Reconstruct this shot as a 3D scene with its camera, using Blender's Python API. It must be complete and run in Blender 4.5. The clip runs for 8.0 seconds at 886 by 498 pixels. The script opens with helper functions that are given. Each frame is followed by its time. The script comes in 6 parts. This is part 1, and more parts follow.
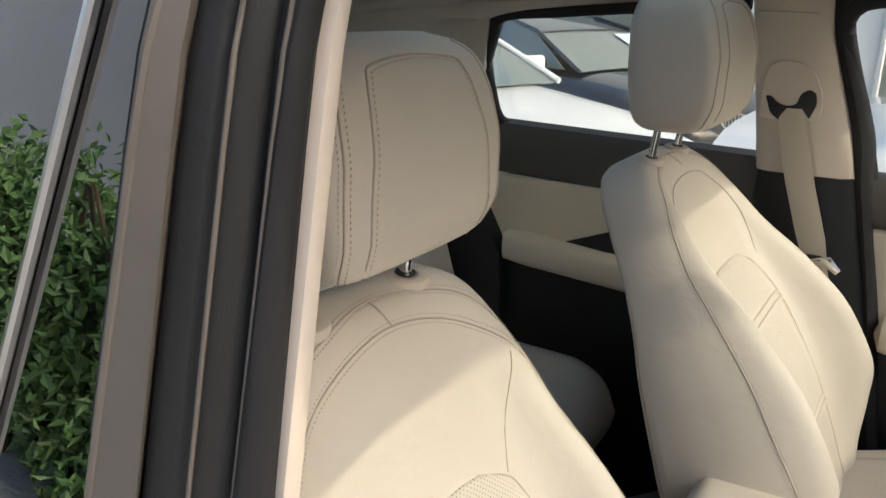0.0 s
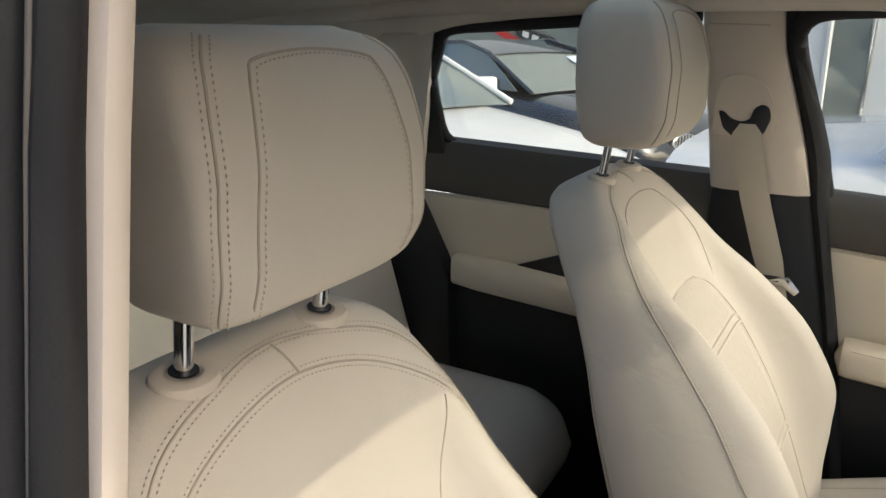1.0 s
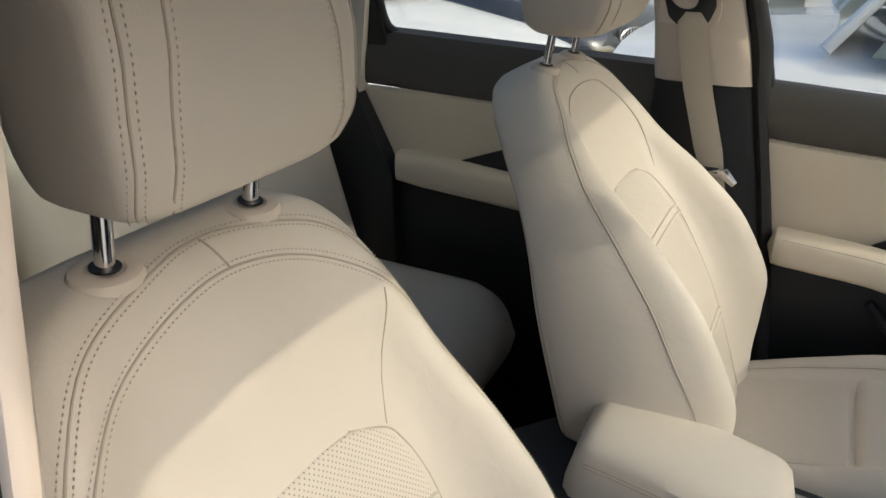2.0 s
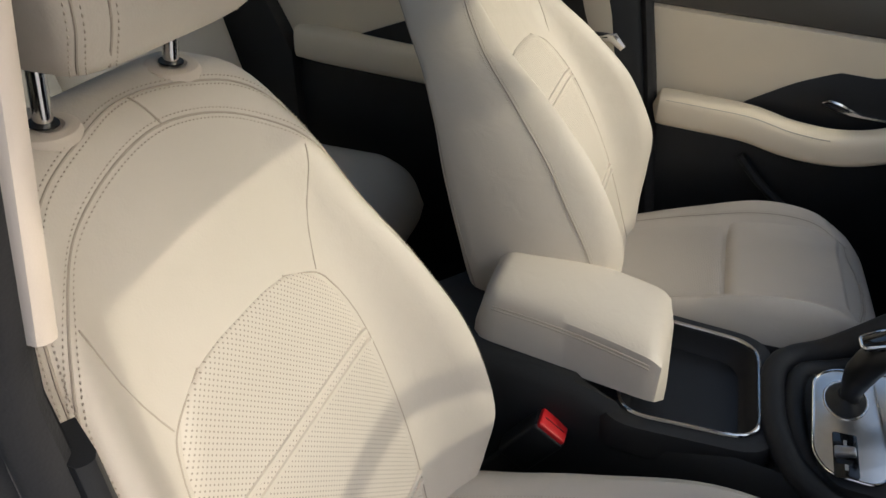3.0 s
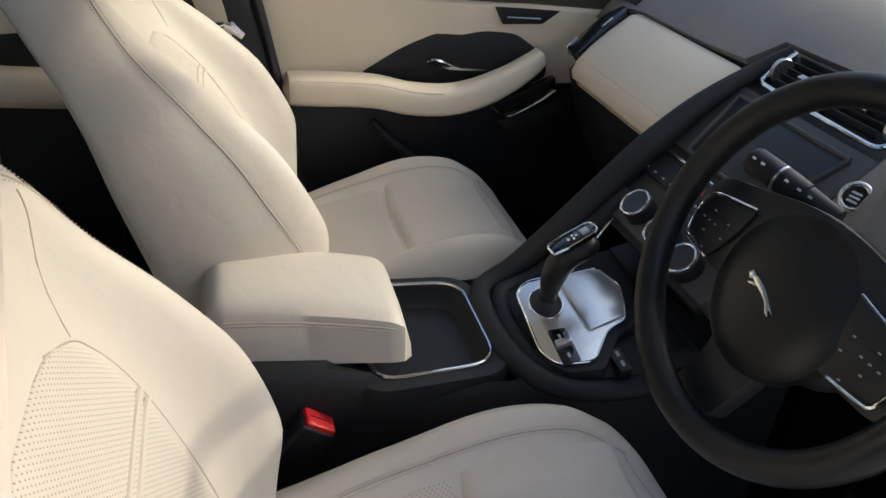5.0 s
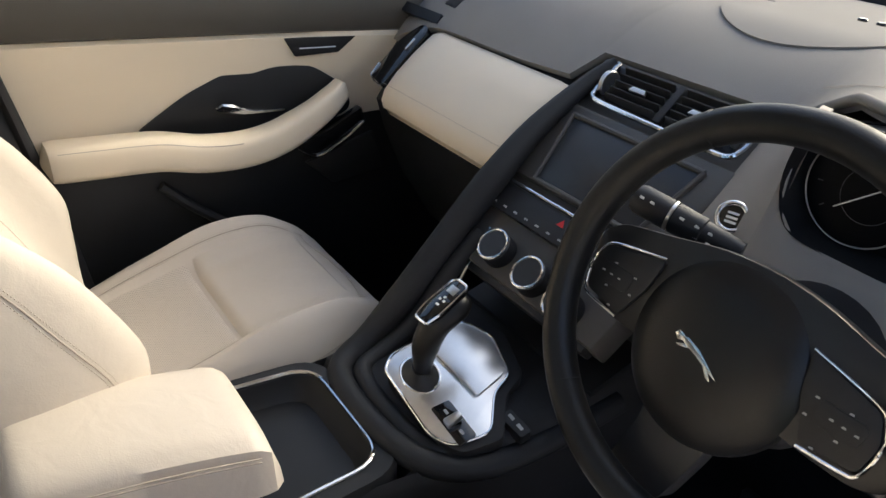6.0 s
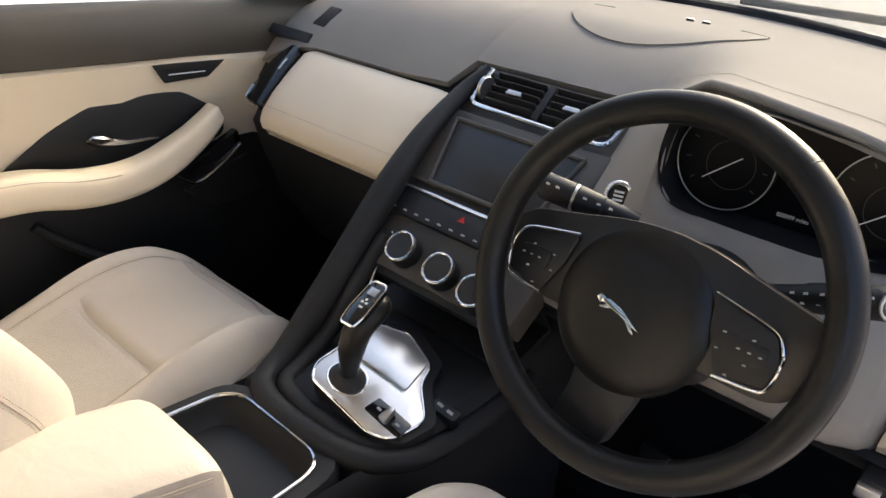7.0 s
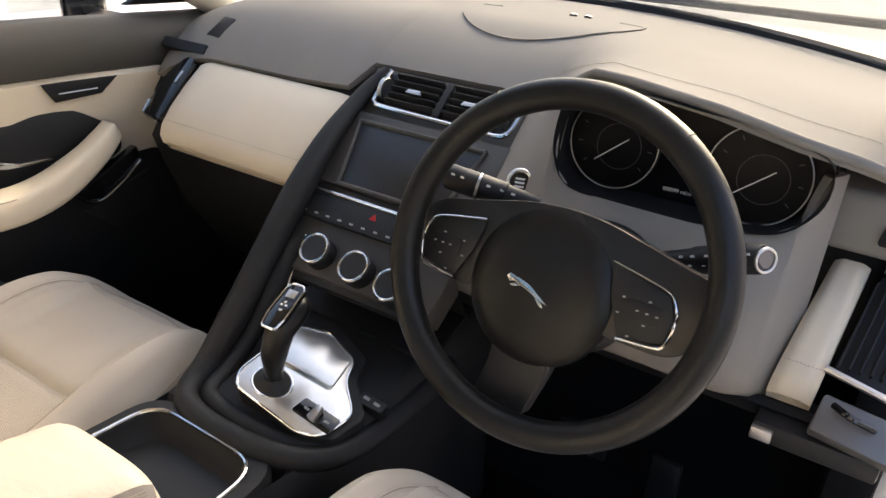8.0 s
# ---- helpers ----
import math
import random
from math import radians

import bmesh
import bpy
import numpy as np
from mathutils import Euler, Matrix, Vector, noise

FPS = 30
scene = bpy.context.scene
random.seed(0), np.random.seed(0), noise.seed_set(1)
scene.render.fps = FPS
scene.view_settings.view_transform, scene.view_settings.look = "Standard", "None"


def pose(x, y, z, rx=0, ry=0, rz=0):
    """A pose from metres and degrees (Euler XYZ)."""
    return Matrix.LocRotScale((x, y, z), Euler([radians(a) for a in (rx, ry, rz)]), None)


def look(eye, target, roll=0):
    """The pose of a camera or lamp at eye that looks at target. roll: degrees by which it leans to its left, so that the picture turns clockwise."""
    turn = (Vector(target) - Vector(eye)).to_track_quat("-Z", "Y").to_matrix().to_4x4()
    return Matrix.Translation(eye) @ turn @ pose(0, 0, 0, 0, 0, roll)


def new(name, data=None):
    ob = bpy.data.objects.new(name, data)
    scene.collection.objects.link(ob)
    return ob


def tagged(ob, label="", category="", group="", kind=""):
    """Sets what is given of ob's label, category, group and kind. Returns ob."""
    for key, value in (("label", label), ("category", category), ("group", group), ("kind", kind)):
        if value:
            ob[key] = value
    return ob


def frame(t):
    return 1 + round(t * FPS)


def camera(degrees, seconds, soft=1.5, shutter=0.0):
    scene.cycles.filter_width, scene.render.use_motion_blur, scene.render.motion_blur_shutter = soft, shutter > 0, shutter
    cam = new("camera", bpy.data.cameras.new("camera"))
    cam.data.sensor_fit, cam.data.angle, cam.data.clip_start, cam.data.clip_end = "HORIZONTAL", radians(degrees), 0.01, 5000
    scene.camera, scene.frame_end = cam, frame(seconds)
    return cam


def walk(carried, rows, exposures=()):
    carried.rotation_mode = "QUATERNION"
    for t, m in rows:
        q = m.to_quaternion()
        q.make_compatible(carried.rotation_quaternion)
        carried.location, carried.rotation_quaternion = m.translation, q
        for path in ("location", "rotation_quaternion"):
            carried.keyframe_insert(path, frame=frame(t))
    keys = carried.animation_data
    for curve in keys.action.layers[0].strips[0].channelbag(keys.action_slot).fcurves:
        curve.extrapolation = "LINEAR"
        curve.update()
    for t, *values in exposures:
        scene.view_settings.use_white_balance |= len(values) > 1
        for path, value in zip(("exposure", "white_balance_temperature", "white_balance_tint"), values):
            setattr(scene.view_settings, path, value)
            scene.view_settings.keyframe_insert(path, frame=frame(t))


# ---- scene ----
cam = camera(62.0, 8.0)
PATH = [
    (0, (0.868, 0.398, 1.469), (-0.703, -0.67, 0.844), 0.1),
    (0.5, (0.809, 0.382, 1.454), (-0.816, -0.632, 0.876), 0.3),
    (1, (0.779, 0.374, 1.446), (-0.868, -0.609, 0.88), 0.3),
    (1.5, (0.767, 0.37, 1.442), (-0.885, -0.569, 0.818), 0.7),
    (2, (0.765, 0.377, 1.435), (-0.868, -0.438, 0.615), 0.9),
    (2.2, (0.771, 0.381, 1.434), (-0.848, -0.367, 0.527), 1.4),
    (3.3, (0.861, 0.402, 1.436), (-0.734, -0.048, 0.316), 1.8),
    (3.5, (0.876, 0.407, 1.444), (-0.716, -0.006, 0.306), 1.6),
    (4, (0.883, 0.407, 1.443), (-0.738, 0.119, 0.308), 0.4),
    (4.5, (0.847, 0.302, 1.416), (-0.818, 0.416, 0.314), 3.3),
    (5, (0.823, 0.230, 1.411), (-0.792, 0.773, 0.37), 5.1),
    (5.2, (0.82, 0.219, 1.414), (-0.764, 0.883, 0.396), 5.3),
    (5.75, (0.728, 0.236, 1.411), (-0.712, 1.158, 0.426), 4.6),
    (6.05, (0.620, 0.216, 1.409), (-0.718, 1.272, 0.439), 4.1),
    (6.18, (0.622, 0.178, 1.408), (-0.700, 1.290, 0.447), 3.9),
    (6.3, (0.639, 0.14, 1.408), (-0.674, 1.309, 0.455), 3.8),
    (6.5, (0.631, 0.134, 1.413), (-0.634, 1.361, 0.469), 3.9),
    (7, (0.613, 0.123, 1.41), (-0.519, 1.486, 0.482), 4.2),
    (7.5, (0.624, 0.112, 1.412), (-0.381, 1.579, 0.497), 3.9),
    (8, (0.634, 0.092, 1.412), (-0.313, 1.605, 0.51), 3.1),
]
EXPOSURES = [(0.0, 0.9, 6150, 9), (2.2, 0.7, 6050, 9), (3.3, 0.6, 6000, 9), (5.0, 0.95, 6000, 10), (6.3, 1.55, 6450, 13), (8.0, 1.75, 6900, 15)]
walk(cam, [(t, look(eye, target, roll)) for t, eye, target, roll in PATH], EXPOSURES)

# ---- light ----
SUN_AZ, SUN_EL = 2.0, 31.0          # degrees to the right of the car's nose, degrees up
world = bpy.data.worlds.new("sky")
scene.world = world
world.use_nodes = True
wn = world.node_tree.nodes
sky = wn.new("ShaderNodeTexSky")
sky.sky_type, sky.sun_disc = "NISHITA", False
sky.sun_elevation, sky.sun_rotation = radians(SUN_EL), radians(SUN_AZ)
sky.dust_density, sky.ozone_density = 5.0, 1.0
wn["Background"].inputs["Strength"].default_value = 0.15
world.node_tree.links.new(sky.outputs[0], wn["Background"].inputs["Color"])
sun = new("sun", bpy.data.lights.new("sun", "SUN"))
sun.data.energy, sun.data.angle, sun.data.color = 0.98, radians(0.7), (1.0, 0.85, 0.62)
sun_from = Vector((math.sin(radians(SUN_AZ)) * math.cos(radians(SUN_EL)), math.cos(radians(SUN_AZ)) * math.cos(radians(SUN_EL)), math.sin(radians(SUN_EL))))
sun.matrix_world = look(sun_from * 30, (0, 0, 0))

# ---- materials ----


def mat(name, color, rough=0.5, metal=0.0, grain=0.0, grain_size=0.002, mottle=0.08, mottle_size=0.12, coat=0.0, spec=0.5, sheen=0.0, wrinkle=0.0):
    """A surface with fine relief (grain) and slow variation of its colour and gloss (mottle), in metres."""
    m = bpy.data.materials.new(name)
    m.use_nodes = True
    n, l = m.node_tree.nodes, m.node_tree.links
    b = n["Principled BSDF"]
    co = n.new("ShaderNodeTexCoord")
    slow = n.new("ShaderNodeTexNoise")
    slow.inputs["Scale"].default_value, slow.inputs["Detail"].default_value = 1 / mottle_size, 5
    l.new(co.outputs["Object"], slow.inputs["Vector"])
    mix = n.new("ShaderNodeMix")
    mix.data_type = "RGBA"
    mix.inputs[6].default_value = (*[c * (1 - mottle) for c in color], 1)
    mix.inputs[7].default_value = (*[min(1, c * (1 + mottle)) for c in color], 1)
    l.new(slow.outputs["Fac"], mix.inputs[0])
    l.new(mix.outputs[2], b.inputs["Base Color"])
    rr = n.new("ShaderNodeMapRange")
    rr.inputs["To Min"].default_value, rr.inputs["To Max"].default_value = max(0.02, rough * 0.85), min(1, rough * 1.15)
    l.new(slow.outputs["Fac"], rr.inputs["Value"])
    l.new(rr.outputs[0], b.inputs["Roughness"])
    b.inputs["Metallic"].default_value = metal
    b.inputs["Coat Weight"].default_value = coat
    b.inputs["Specular IOR Level"].default_value = spec
    b.inputs["Sheen Weight"].default_value = sheen
    if grain:
        v = n.new("ShaderNodeTexVoronoi")
        v.feature = "SMOOTH_F1"
        v.inputs["Scale"].default_value = 1 / grain_size
        l.new(co.outputs["Object"], v.inputs["Vector"])
        bump = n.new("ShaderNodeBump")
        bump.inputs["Strength"].default_value, bump.inputs["Distance"].default_value = grain, grain_size * 0.25
        l.new(v.outputs["Distance"], bump.inputs["Height"])
        l.new(bump.outputs[0], b.inputs["Normal"])
        if wrinkle:
            soft = n.new("ShaderNodeTexNoise")
            soft.inputs["Scale"].default_value, soft.inputs["Detail"].default_value, soft.inputs["Distortion"].default_value = 22, 3, 0.6
            l.new(co.outputs["Object"], soft.inputs["Vector"])
            fold = n.new("ShaderNodeBump")
            fold.inputs["Strength"].default_value, fold.inputs["Distance"].default_value = wrinkle, 0.004
            l.new(soft.outputs["Fac"], fold.inputs["Height"])
            l.new(fold.outputs[0], bump.inputs["Normal"])
    return m


def glass(name, tint, gloss_rough=0.0, edge_gloss=0.12):
    m = bpy.data.materials.new(name)
    m.use_nodes = True
    n, l = m.node_tree.nodes, m.node_tree.links
    n.remove(n["Principled BSDF"])
    clear, shiny, mix, fres, power = (n.new("ShaderNode" + k) for k in ("BsdfTransparent", "BsdfGlossy", "MixShader", "LayerWeight", "MapRange"))
    clear.inputs[0].default_value = (*tint, 1)
    shiny.inputs["Roughness"].default_value = gloss_rough
    fres.inputs["Blend"].default_value = edge_gloss
    power.inputs["To Min"].default_value, power.inputs["To Max"].default_value = 0.035, 1.0
    l.new(fres.outputs["Facing"], power.inputs["Value"])
    l.new(power.outputs[0], mix.inputs[0])
    l.new(clear.outputs[0], mix.inputs[1])
    l.new(shiny.outputs[0], mix.inputs[2])
    l.new(mix.outputs[0], n["Material Output"].inputs["Surface"])
    return m


def perforated(name, base, pitch=0.0060):
    """Cream leather with rows of punched holes, laid out by the patch's own map in metres."""
    m = base.copy()
    m.name = name
    n, l = m.node_tree.nodes, m.node_tree.links
    b = n["Principled BSDF"]
    uv = n.new("ShaderNodeTexCoord")
    dots = []
    for shift in (0.0, 0.5):
        mp = n.new("ShaderNodeMapping")
        mp.inputs["Scale"].default_value = (1 / pitch, 1 / pitch, 0)
        mp.inputs["Location"].default_value = (shift, shift, 0)
        l.new(uv.outputs["UV"], mp.inputs["Vector"])
        fr = n.new("ShaderNodeVectorMath")
        fr.operation = "FRACTION"
        l.new(mp.outputs[0], fr.inputs[0])
        sb = n.new("ShaderNodeVectorMath")
        sb.operation = "SUBTRACT"
        sb.inputs[1].default_value = (0.5, 0.5, 0)
        l.new(fr.outputs[0], sb.inputs[0])
        ln = n.new("ShaderNodeVectorMath")
        ln.operation = "LENGTH"
        l.new(sb.outputs[0], ln.inputs[0])
        dots.append(ln.outputs["Value"])
    mn = n.new("ShaderNodeMath")
    mn.operation = "MINIMUM"
    l.new(dots[0], mn.inputs[0])
    l.new(dots[1], mn.inputs[1])
    rg = n.new("ShaderNodeMapRange")
    rg.inputs["From Min"].default_value, rg.inputs["From Max"].default_value = 0.09, 0.18
    l.new(mn.outputs[0], rg.inputs["Value"])
    old = b.inputs["Base Color"].links[0].from_socket
    mix = n.new("ShaderNodeMix")
    mix.data_type = "RGBA"
    mix.inputs[6].default_value = (0.31, 0.27, 0.225, 1)
    l.new(rg.outputs[0], mix.inputs[0])
    l.new(old, mix.inputs[7])
    l.new(mix.outputs[2], b.inputs["Base Color"])
    return m


CREAM = (0.60, 0.545, 0.475)
M = {
    "leather": mat("cream_leather", CREAM, 0.48, grain=0.25, grain_size=0.0016, mottle=0.06, wrinkle=0.35),
    # seat cream made paler and yellower: strong warm light put into the colour
    "leather_door": mat("cream_door_leather_lit", (0.80, 0.705, 0.560), 0.5, grain=0.3, grain_size=0.0016, mottle=0.05, wrinkle=0.12),
    # seam tone has the shadow of the sewn groove in its colour
    "seam": mat("seam_shade_cord", (0.44, 0.385, 0.32), 0.8, mottle=0.1),
    "thread": mat("cream_thread", (0.50, 0.44, 0.36), 0.8, mottle=0.1),
    "headliner": mat("headliner_cloth", (0.68, 0.63, 0.56), 0.95, grain=0.4, grain_size=0.0012, spec=0.1, sheen=0.2),
    "trim_cream": mat("cream_plastic_trim", (0.60, 0.53, 0.455), 0.6, grain=0.2, grain_size=0.0012),
    "black_soft": mat("black_soft_plastic", (0.0125, 0.0132, 0.0150), 0.62, grain=0.5, grain_size=0.0014, mottle=0.15),
    # dark skin lightened: sun glare on the dash is in the base colour
    "dash_top": mat("dash_skin_glare_tone", (0.265, 0.252, 0.238), 0.85, grain=0.6, grain_size=0.0015, mottle=0.10, spec=0.12),
    # raised to the dash top's glare-lightened tone
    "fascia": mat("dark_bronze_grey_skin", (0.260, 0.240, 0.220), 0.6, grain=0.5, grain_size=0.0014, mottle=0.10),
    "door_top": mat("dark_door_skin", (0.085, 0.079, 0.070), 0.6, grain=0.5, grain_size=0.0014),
    "black_hard": mat("black_hard_plastic", (0.0098, 0.0108, 0.0130), 0.5, grain=0.3, grain_size=0.001, mottle=0.2),
    "gloss": mat("piano_black", (0.008, 0.008, 0.009), 0.12, coat=0.5, mottle=0.2),
    "wheel_leather": mat("black_wheel_leather", (0.0082, 0.0084, 0.0090), 0.36, grain=0.35, grain_size=0.0012, mottle=0.35, mottle_size=0.03, spec=0.38),
    "chrome": mat("chrome", (0.78, 0.78, 0.78), 0.12, 1.0, mottle=0.03),
    "satin": mat("satin_chrome", (0.62, 0.61, 0.60), 0.3, 1.0, mottle=0.04),
    "brushed": mat("brushed_aluminium", (0.82, 0.81, 0.79), 0.30, 1.0, mottle=0.06, mottle_size=0.01),
    "screen": mat("dark_screen_glass", (0.022, 0.023, 0.025), 0.34, mottle=0.1),
    "dial": mat("black_dial_face", (0.004, 0.004, 0.005), 0.30, mottle=0.1, spec=0.15),
    "white": mat("white_marking", (0.75, 0.75, 0.73), 0.6, mottle=0.02),
    "grey_mark": mat("grey_marking", (0.40, 0.40, 0.40), 0.6, mottle=0.02),
    "dim_mark": mat("dim_dial_marking", (0.07, 0.07, 0.075), 0.6, mottle=0.02),
    "red": mat("red_plastic", (0.55, 0.015, 0.02), 0.4, mottle=0.1),
    "carpet": mat("black_carpet", (0.0095, 0.0102, 0.0120), 0.97, grain=1.0, grain_size=0.003, mottle=0.4, mottle_size=0.03, spec=0.1),
    "rubber": mat("black_rubber_seal", (0.0115, 0.0118, 0.0140), 0.75, grain=0.4, grain_size=0.002, mottle=0.3, mottle_size=0.03),
    "paint": mat("grey_metallic_paint", (0.10, 0.095, 0.092), 0.28, 0.6, coat=0.8, mottle=0.05),
    "silver_paint": mat("pale_silver_paint", (0.62, 0.62, 0.61), 0.3, 0.3, coat=0.8, mottle=0.03),
    "trim_grey": mat("silver_grey_trim", (0.20, 0.19, 0.185), 0.36, 0.5, mottle=0.08),
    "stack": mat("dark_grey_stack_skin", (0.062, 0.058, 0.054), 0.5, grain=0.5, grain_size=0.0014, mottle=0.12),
    "roof_glass": glass("tinted_roof_glass", (0.66, 0.72, 0.70)),
    "rear_tint": glass("tinted_tailgate_glass", (0.32, 0.34, 0.33)),
    "wing": mat("dark_satin_spoke", (0.016, 0.016, 0.0165), 0.34, 0.0, mottle=0.12, spec=0.5),
    "seal_edge": mat("pale_seal_edge", (0.12, 0.106, 0.095), 0.5, mottle=0.15, mottle_size=0.03),
    "webbing": mat("cream_belt_webbing", (0.50, 0.45, 0.37), 0.7, grain=0.6, grain_size=0.0012),
    "glass": glass("clear_window_glass", (0.95, 0.975, 0.96)),
    "privacy": glass("dark_privacy_glass", (0.05, 0.06, 0.06), 0.0, 0.35),
    "asphalt": mat("pale_concrete_yard", (0.44, 0.43, 0.41), 0.9, grain=0.8, grain_size=0.02, mottle=0.25, mottle_size=0.8),
    "white_paint": mat("white_car_paint", (0.80, 0.80, 0.78), 0.25, coat=0.8, mottle=0.02),
    "dark_paint": mat("black_car_paint", (0.02, 0.022, 0.028), 0.2, coat=1.0, mottle=0.1),
    "tyre": mat("tyre_rubber", (0.02, 0.02, 0.02), 0.85, mottle=0.2),
    "white_wall": mat("white_render_wall", (0.75, 0.75, 0.73), 0.85, grain=0.4, grain_size=0.02, mottle=0.06, mottle_size=0.6),
    "grey_wall": mat("grey_render_wall", (0.74, 0.73, 0.74), 0.85, grain=0.4, grain_size=0.02, mottle=0.08, mottle_size=0.7),
    "leaf": mat("hedge_leaf", (0.11, 0.21, 0.07), 0.5, mottle=0.5, mottle_size=0.15),
    "twig": mat("hedge_twig", (0.08, 0.055, 0.035), 0.9, mottle=0.3),
    "blue": mat("blue_plate_band", (0.02, 0.08, 0.45), 0.4, mottle=0.05),
    "paper": mat("pale_blue_paper", (0.55, 0.68, 0.80), 0.8, mottle=0.05),
}
M["perf"] = perforated("perforated_cream_leather", M["leather"])

# ---- mesh helpers ----


def part(name, bm, material, parent=None, label="", sharp=38):
    """Links a bmesh as one mesh object under a thing or a part."""
    bmesh.ops.recalc_face_normals(bm, faces=bm.faces)
    me = bpy.data.meshes.new(name)
    bm.to_mesh(me)
    bm.free()
    for p in me.polygons:
        p.use_smooth = True
    me.set_sharp_from_angle(angle=radians(sharp))
    me.materials.append(M[material])
    ob = new(name, me)
    ob.parent = parent
    if label:
        tagged(ob, label)
    return ob


def thing(name, label, category, group="", kind="", at=(0, 0, 0)):
    ob = new(name)
    ob.empty_display_size = 0.1
    return tagged(ob, label, category, group, kind)


def loft(rings, closed=True, caps=True, bm=None):
    """Skin over rings with the same number of points."""
    bm = bm or bmesh.new()
    vs = [[bm.verts.new(p) for p in r] for r in rings]
    k = len(vs[0])
    for a, b in zip(vs, vs[1:]):
        for i in range(k if closed else k - 1):
            j = (i + 1) % k
            bm.faces.new((a[i], a[j], b[j], b[i]))
    if caps and closed:
        bm.faces.new(vs[0])
        bm.faces.new(vs[-1])
    return bm


def solid_sheet(rows, thick, bm=None):
    """A grid of points as a plate of that thickness (it grows against the grid's normal)."""
    rows = [[Vector(p) for p in r] for r in rows]
    nr, nc = len(rows), len(rows[0])
    nor = [[None] * nc for _ in range(nr)]
    for i in range(nr):
        for j in range(nc):
            a = rows[min(i + 1, nr - 1)][j] - rows[max(i - 1, 0)][j]
            b = rows[i][min(j + 1, nc - 1)] - rows[i][max(j - 1, 0)]
            n = a.cross(b)
            nor[i][j] = n.normalized() if n.length > 1e-9 else Vector((0, 0, 1))
    bm = bm or bmesh.new()
    top = [[bm.verts.new(p) for p in r] for r in rows]
    low = [[bm.verts.new(rows[i][j] - nor[i][j] * thick) for j in range(nc)] for i in range(nr)]
    for i in range(nr - 1):
        for j in range(nc - 1):
            bm.faces.new((top[i][j], top[i + 1][j], top[i + 1][j + 1], top[i][j + 1]))
            bm.faces.new((low[i][j], low[i][j + 1], low[i + 1][j + 1], low[i + 1][j]))
    for i in range(nr - 1):
        bm.faces.new((top[i][0], low[i][0], low[i + 1][0], top[i + 1][0]))
        bm.faces.new((top[i][-1], top[i + 1][-1], low[i + 1][-1], low[i][-1]))
    for j in range(nc - 1):
        bm.faces.new((top[0][j], top[0][j + 1], low[0][j + 1], low[0][j]))
        bm.faces.new((top[-1][j], low[-1][j], low[-1][j + 1], top[-1][j + 1]))
    return bm


def spline(points, n):
    """n points at even steps along a smooth curve through the points."""
    p = [Vector(q) for q in points]
    ext = [p[0] * 2 - p[1]] + p + [p[-1] * 2 - p[-2]]
    fine = []
    for i in range(1, len(ext) - 2):
        a, b, c, d = ext[i - 1:i + 3]
        for k in range(24):
            t = k / 24
            fine.append(0.5 * (2 * b + (c - a) * t + (2 * a - 5 * b + 4 * c - d) * t * t + (3 * b - a - 3 * c + d) * t ** 3))
    fine.append(p[-1])
    run = [0.0]
    for a, b in zip(fine, fine[1:]):
        run.append(run[-1] + (b - a).length)
    out, j = [], 0
    for k in range(n):
        s = run[-1] * k / (n - 1)
        while j < len(run) - 2 and run[j + 1] < s:
            j += 1
        f = (s - run[j]) / max(1e-9, run[j + 1] - run[j])
        out.append(fine[j].lerp(fine[j + 1], min(1, max(0, f))))
    return out


def tube(points, radius, sides=8, bm=None, flat=1.0, up=(0, 0, 1), ring=False):
    """A tube along points. radius: one number or one for each point. flat: height over width against up."""
    pts = [Vector(p) for p in points]
    rs = radius if isinstance(radius, (list, tuple)) else [radius] * len(pts)
    rings = []
    for i, p in enumerate(pts):
        a, b = (pts[i - 1], pts[(i + 1) % len(pts)]) if ring else (pts[max(0, i - 1)], pts[min(len(pts) - 1, i + 1)])
        d = (b - a).normalized()
        side = d.cross(Vector(up))
        side = side.normalized() if side.length > 1e-4 else d.orthogonal().normalized()
        top = side.cross(d).normalized()
        rings.append([p + rs[i] * (math.cos(t) * side + flat * math.sin(t) * top) for t in (2 * math.pi * k / sides for k in range(sides))])
    if ring:
        rings.append(rings[0])
        bm = loft(rings, True, False, bm)
        bmesh.ops.remove_doubles(bm, verts=bm.verts, dist=1e-6)
        return bm
    return loft(rings, True, True, bm)


def rbox(x0, x1, y0, y1, z0, z1, r=0.005, seg=2, m=None):
    bm = bmesh.new()
    bmesh.ops.create_cube(bm, size=1, matrix=Matrix.Translation(((x0 + x1) / 2, (y0 + y1) / 2, (z0 + z1) / 2)) @ Matrix.Diagonal((x1 - x0, y1 - y0, z1 - z0, 1)))
    if r:
        bmesh.ops.bevel(bm, geom=bm.edges[:], offset=r, segments=seg, profile=0.5, affect="EDGES", clamp_overlap=True)
    if m:
        bmesh.ops.transform(bm, matrix=m, verts=bm.verts)
    return bm


def prism(loop, vec, r=0.0, seg=2):
    """A polygon pushed along vec, edges rounded by r."""
    bm = bmesh.new()
    vec = Vector(vec)
    a = [bm.verts.new(p) for p in loop]
    b = [bm.verts.new(Vector(p) + vec) for p in loop]
    bm.faces.new(a)
    bm.faces.new(b[::-1])
    for i in range(len(a)):
        j = (i + 1) % len(a)
        bm.faces.new((a[i], b[i], b[j], a[j]))
    bmesh.ops.recalc_face_normals(bm, faces=bm.faces)
    if r:
        bmesh.ops.bevel(bm, geom=bm.edges[:], offset=r, segments=seg, profile=0.5, affect="EDGES", clamp_overlap=True)
    return bm


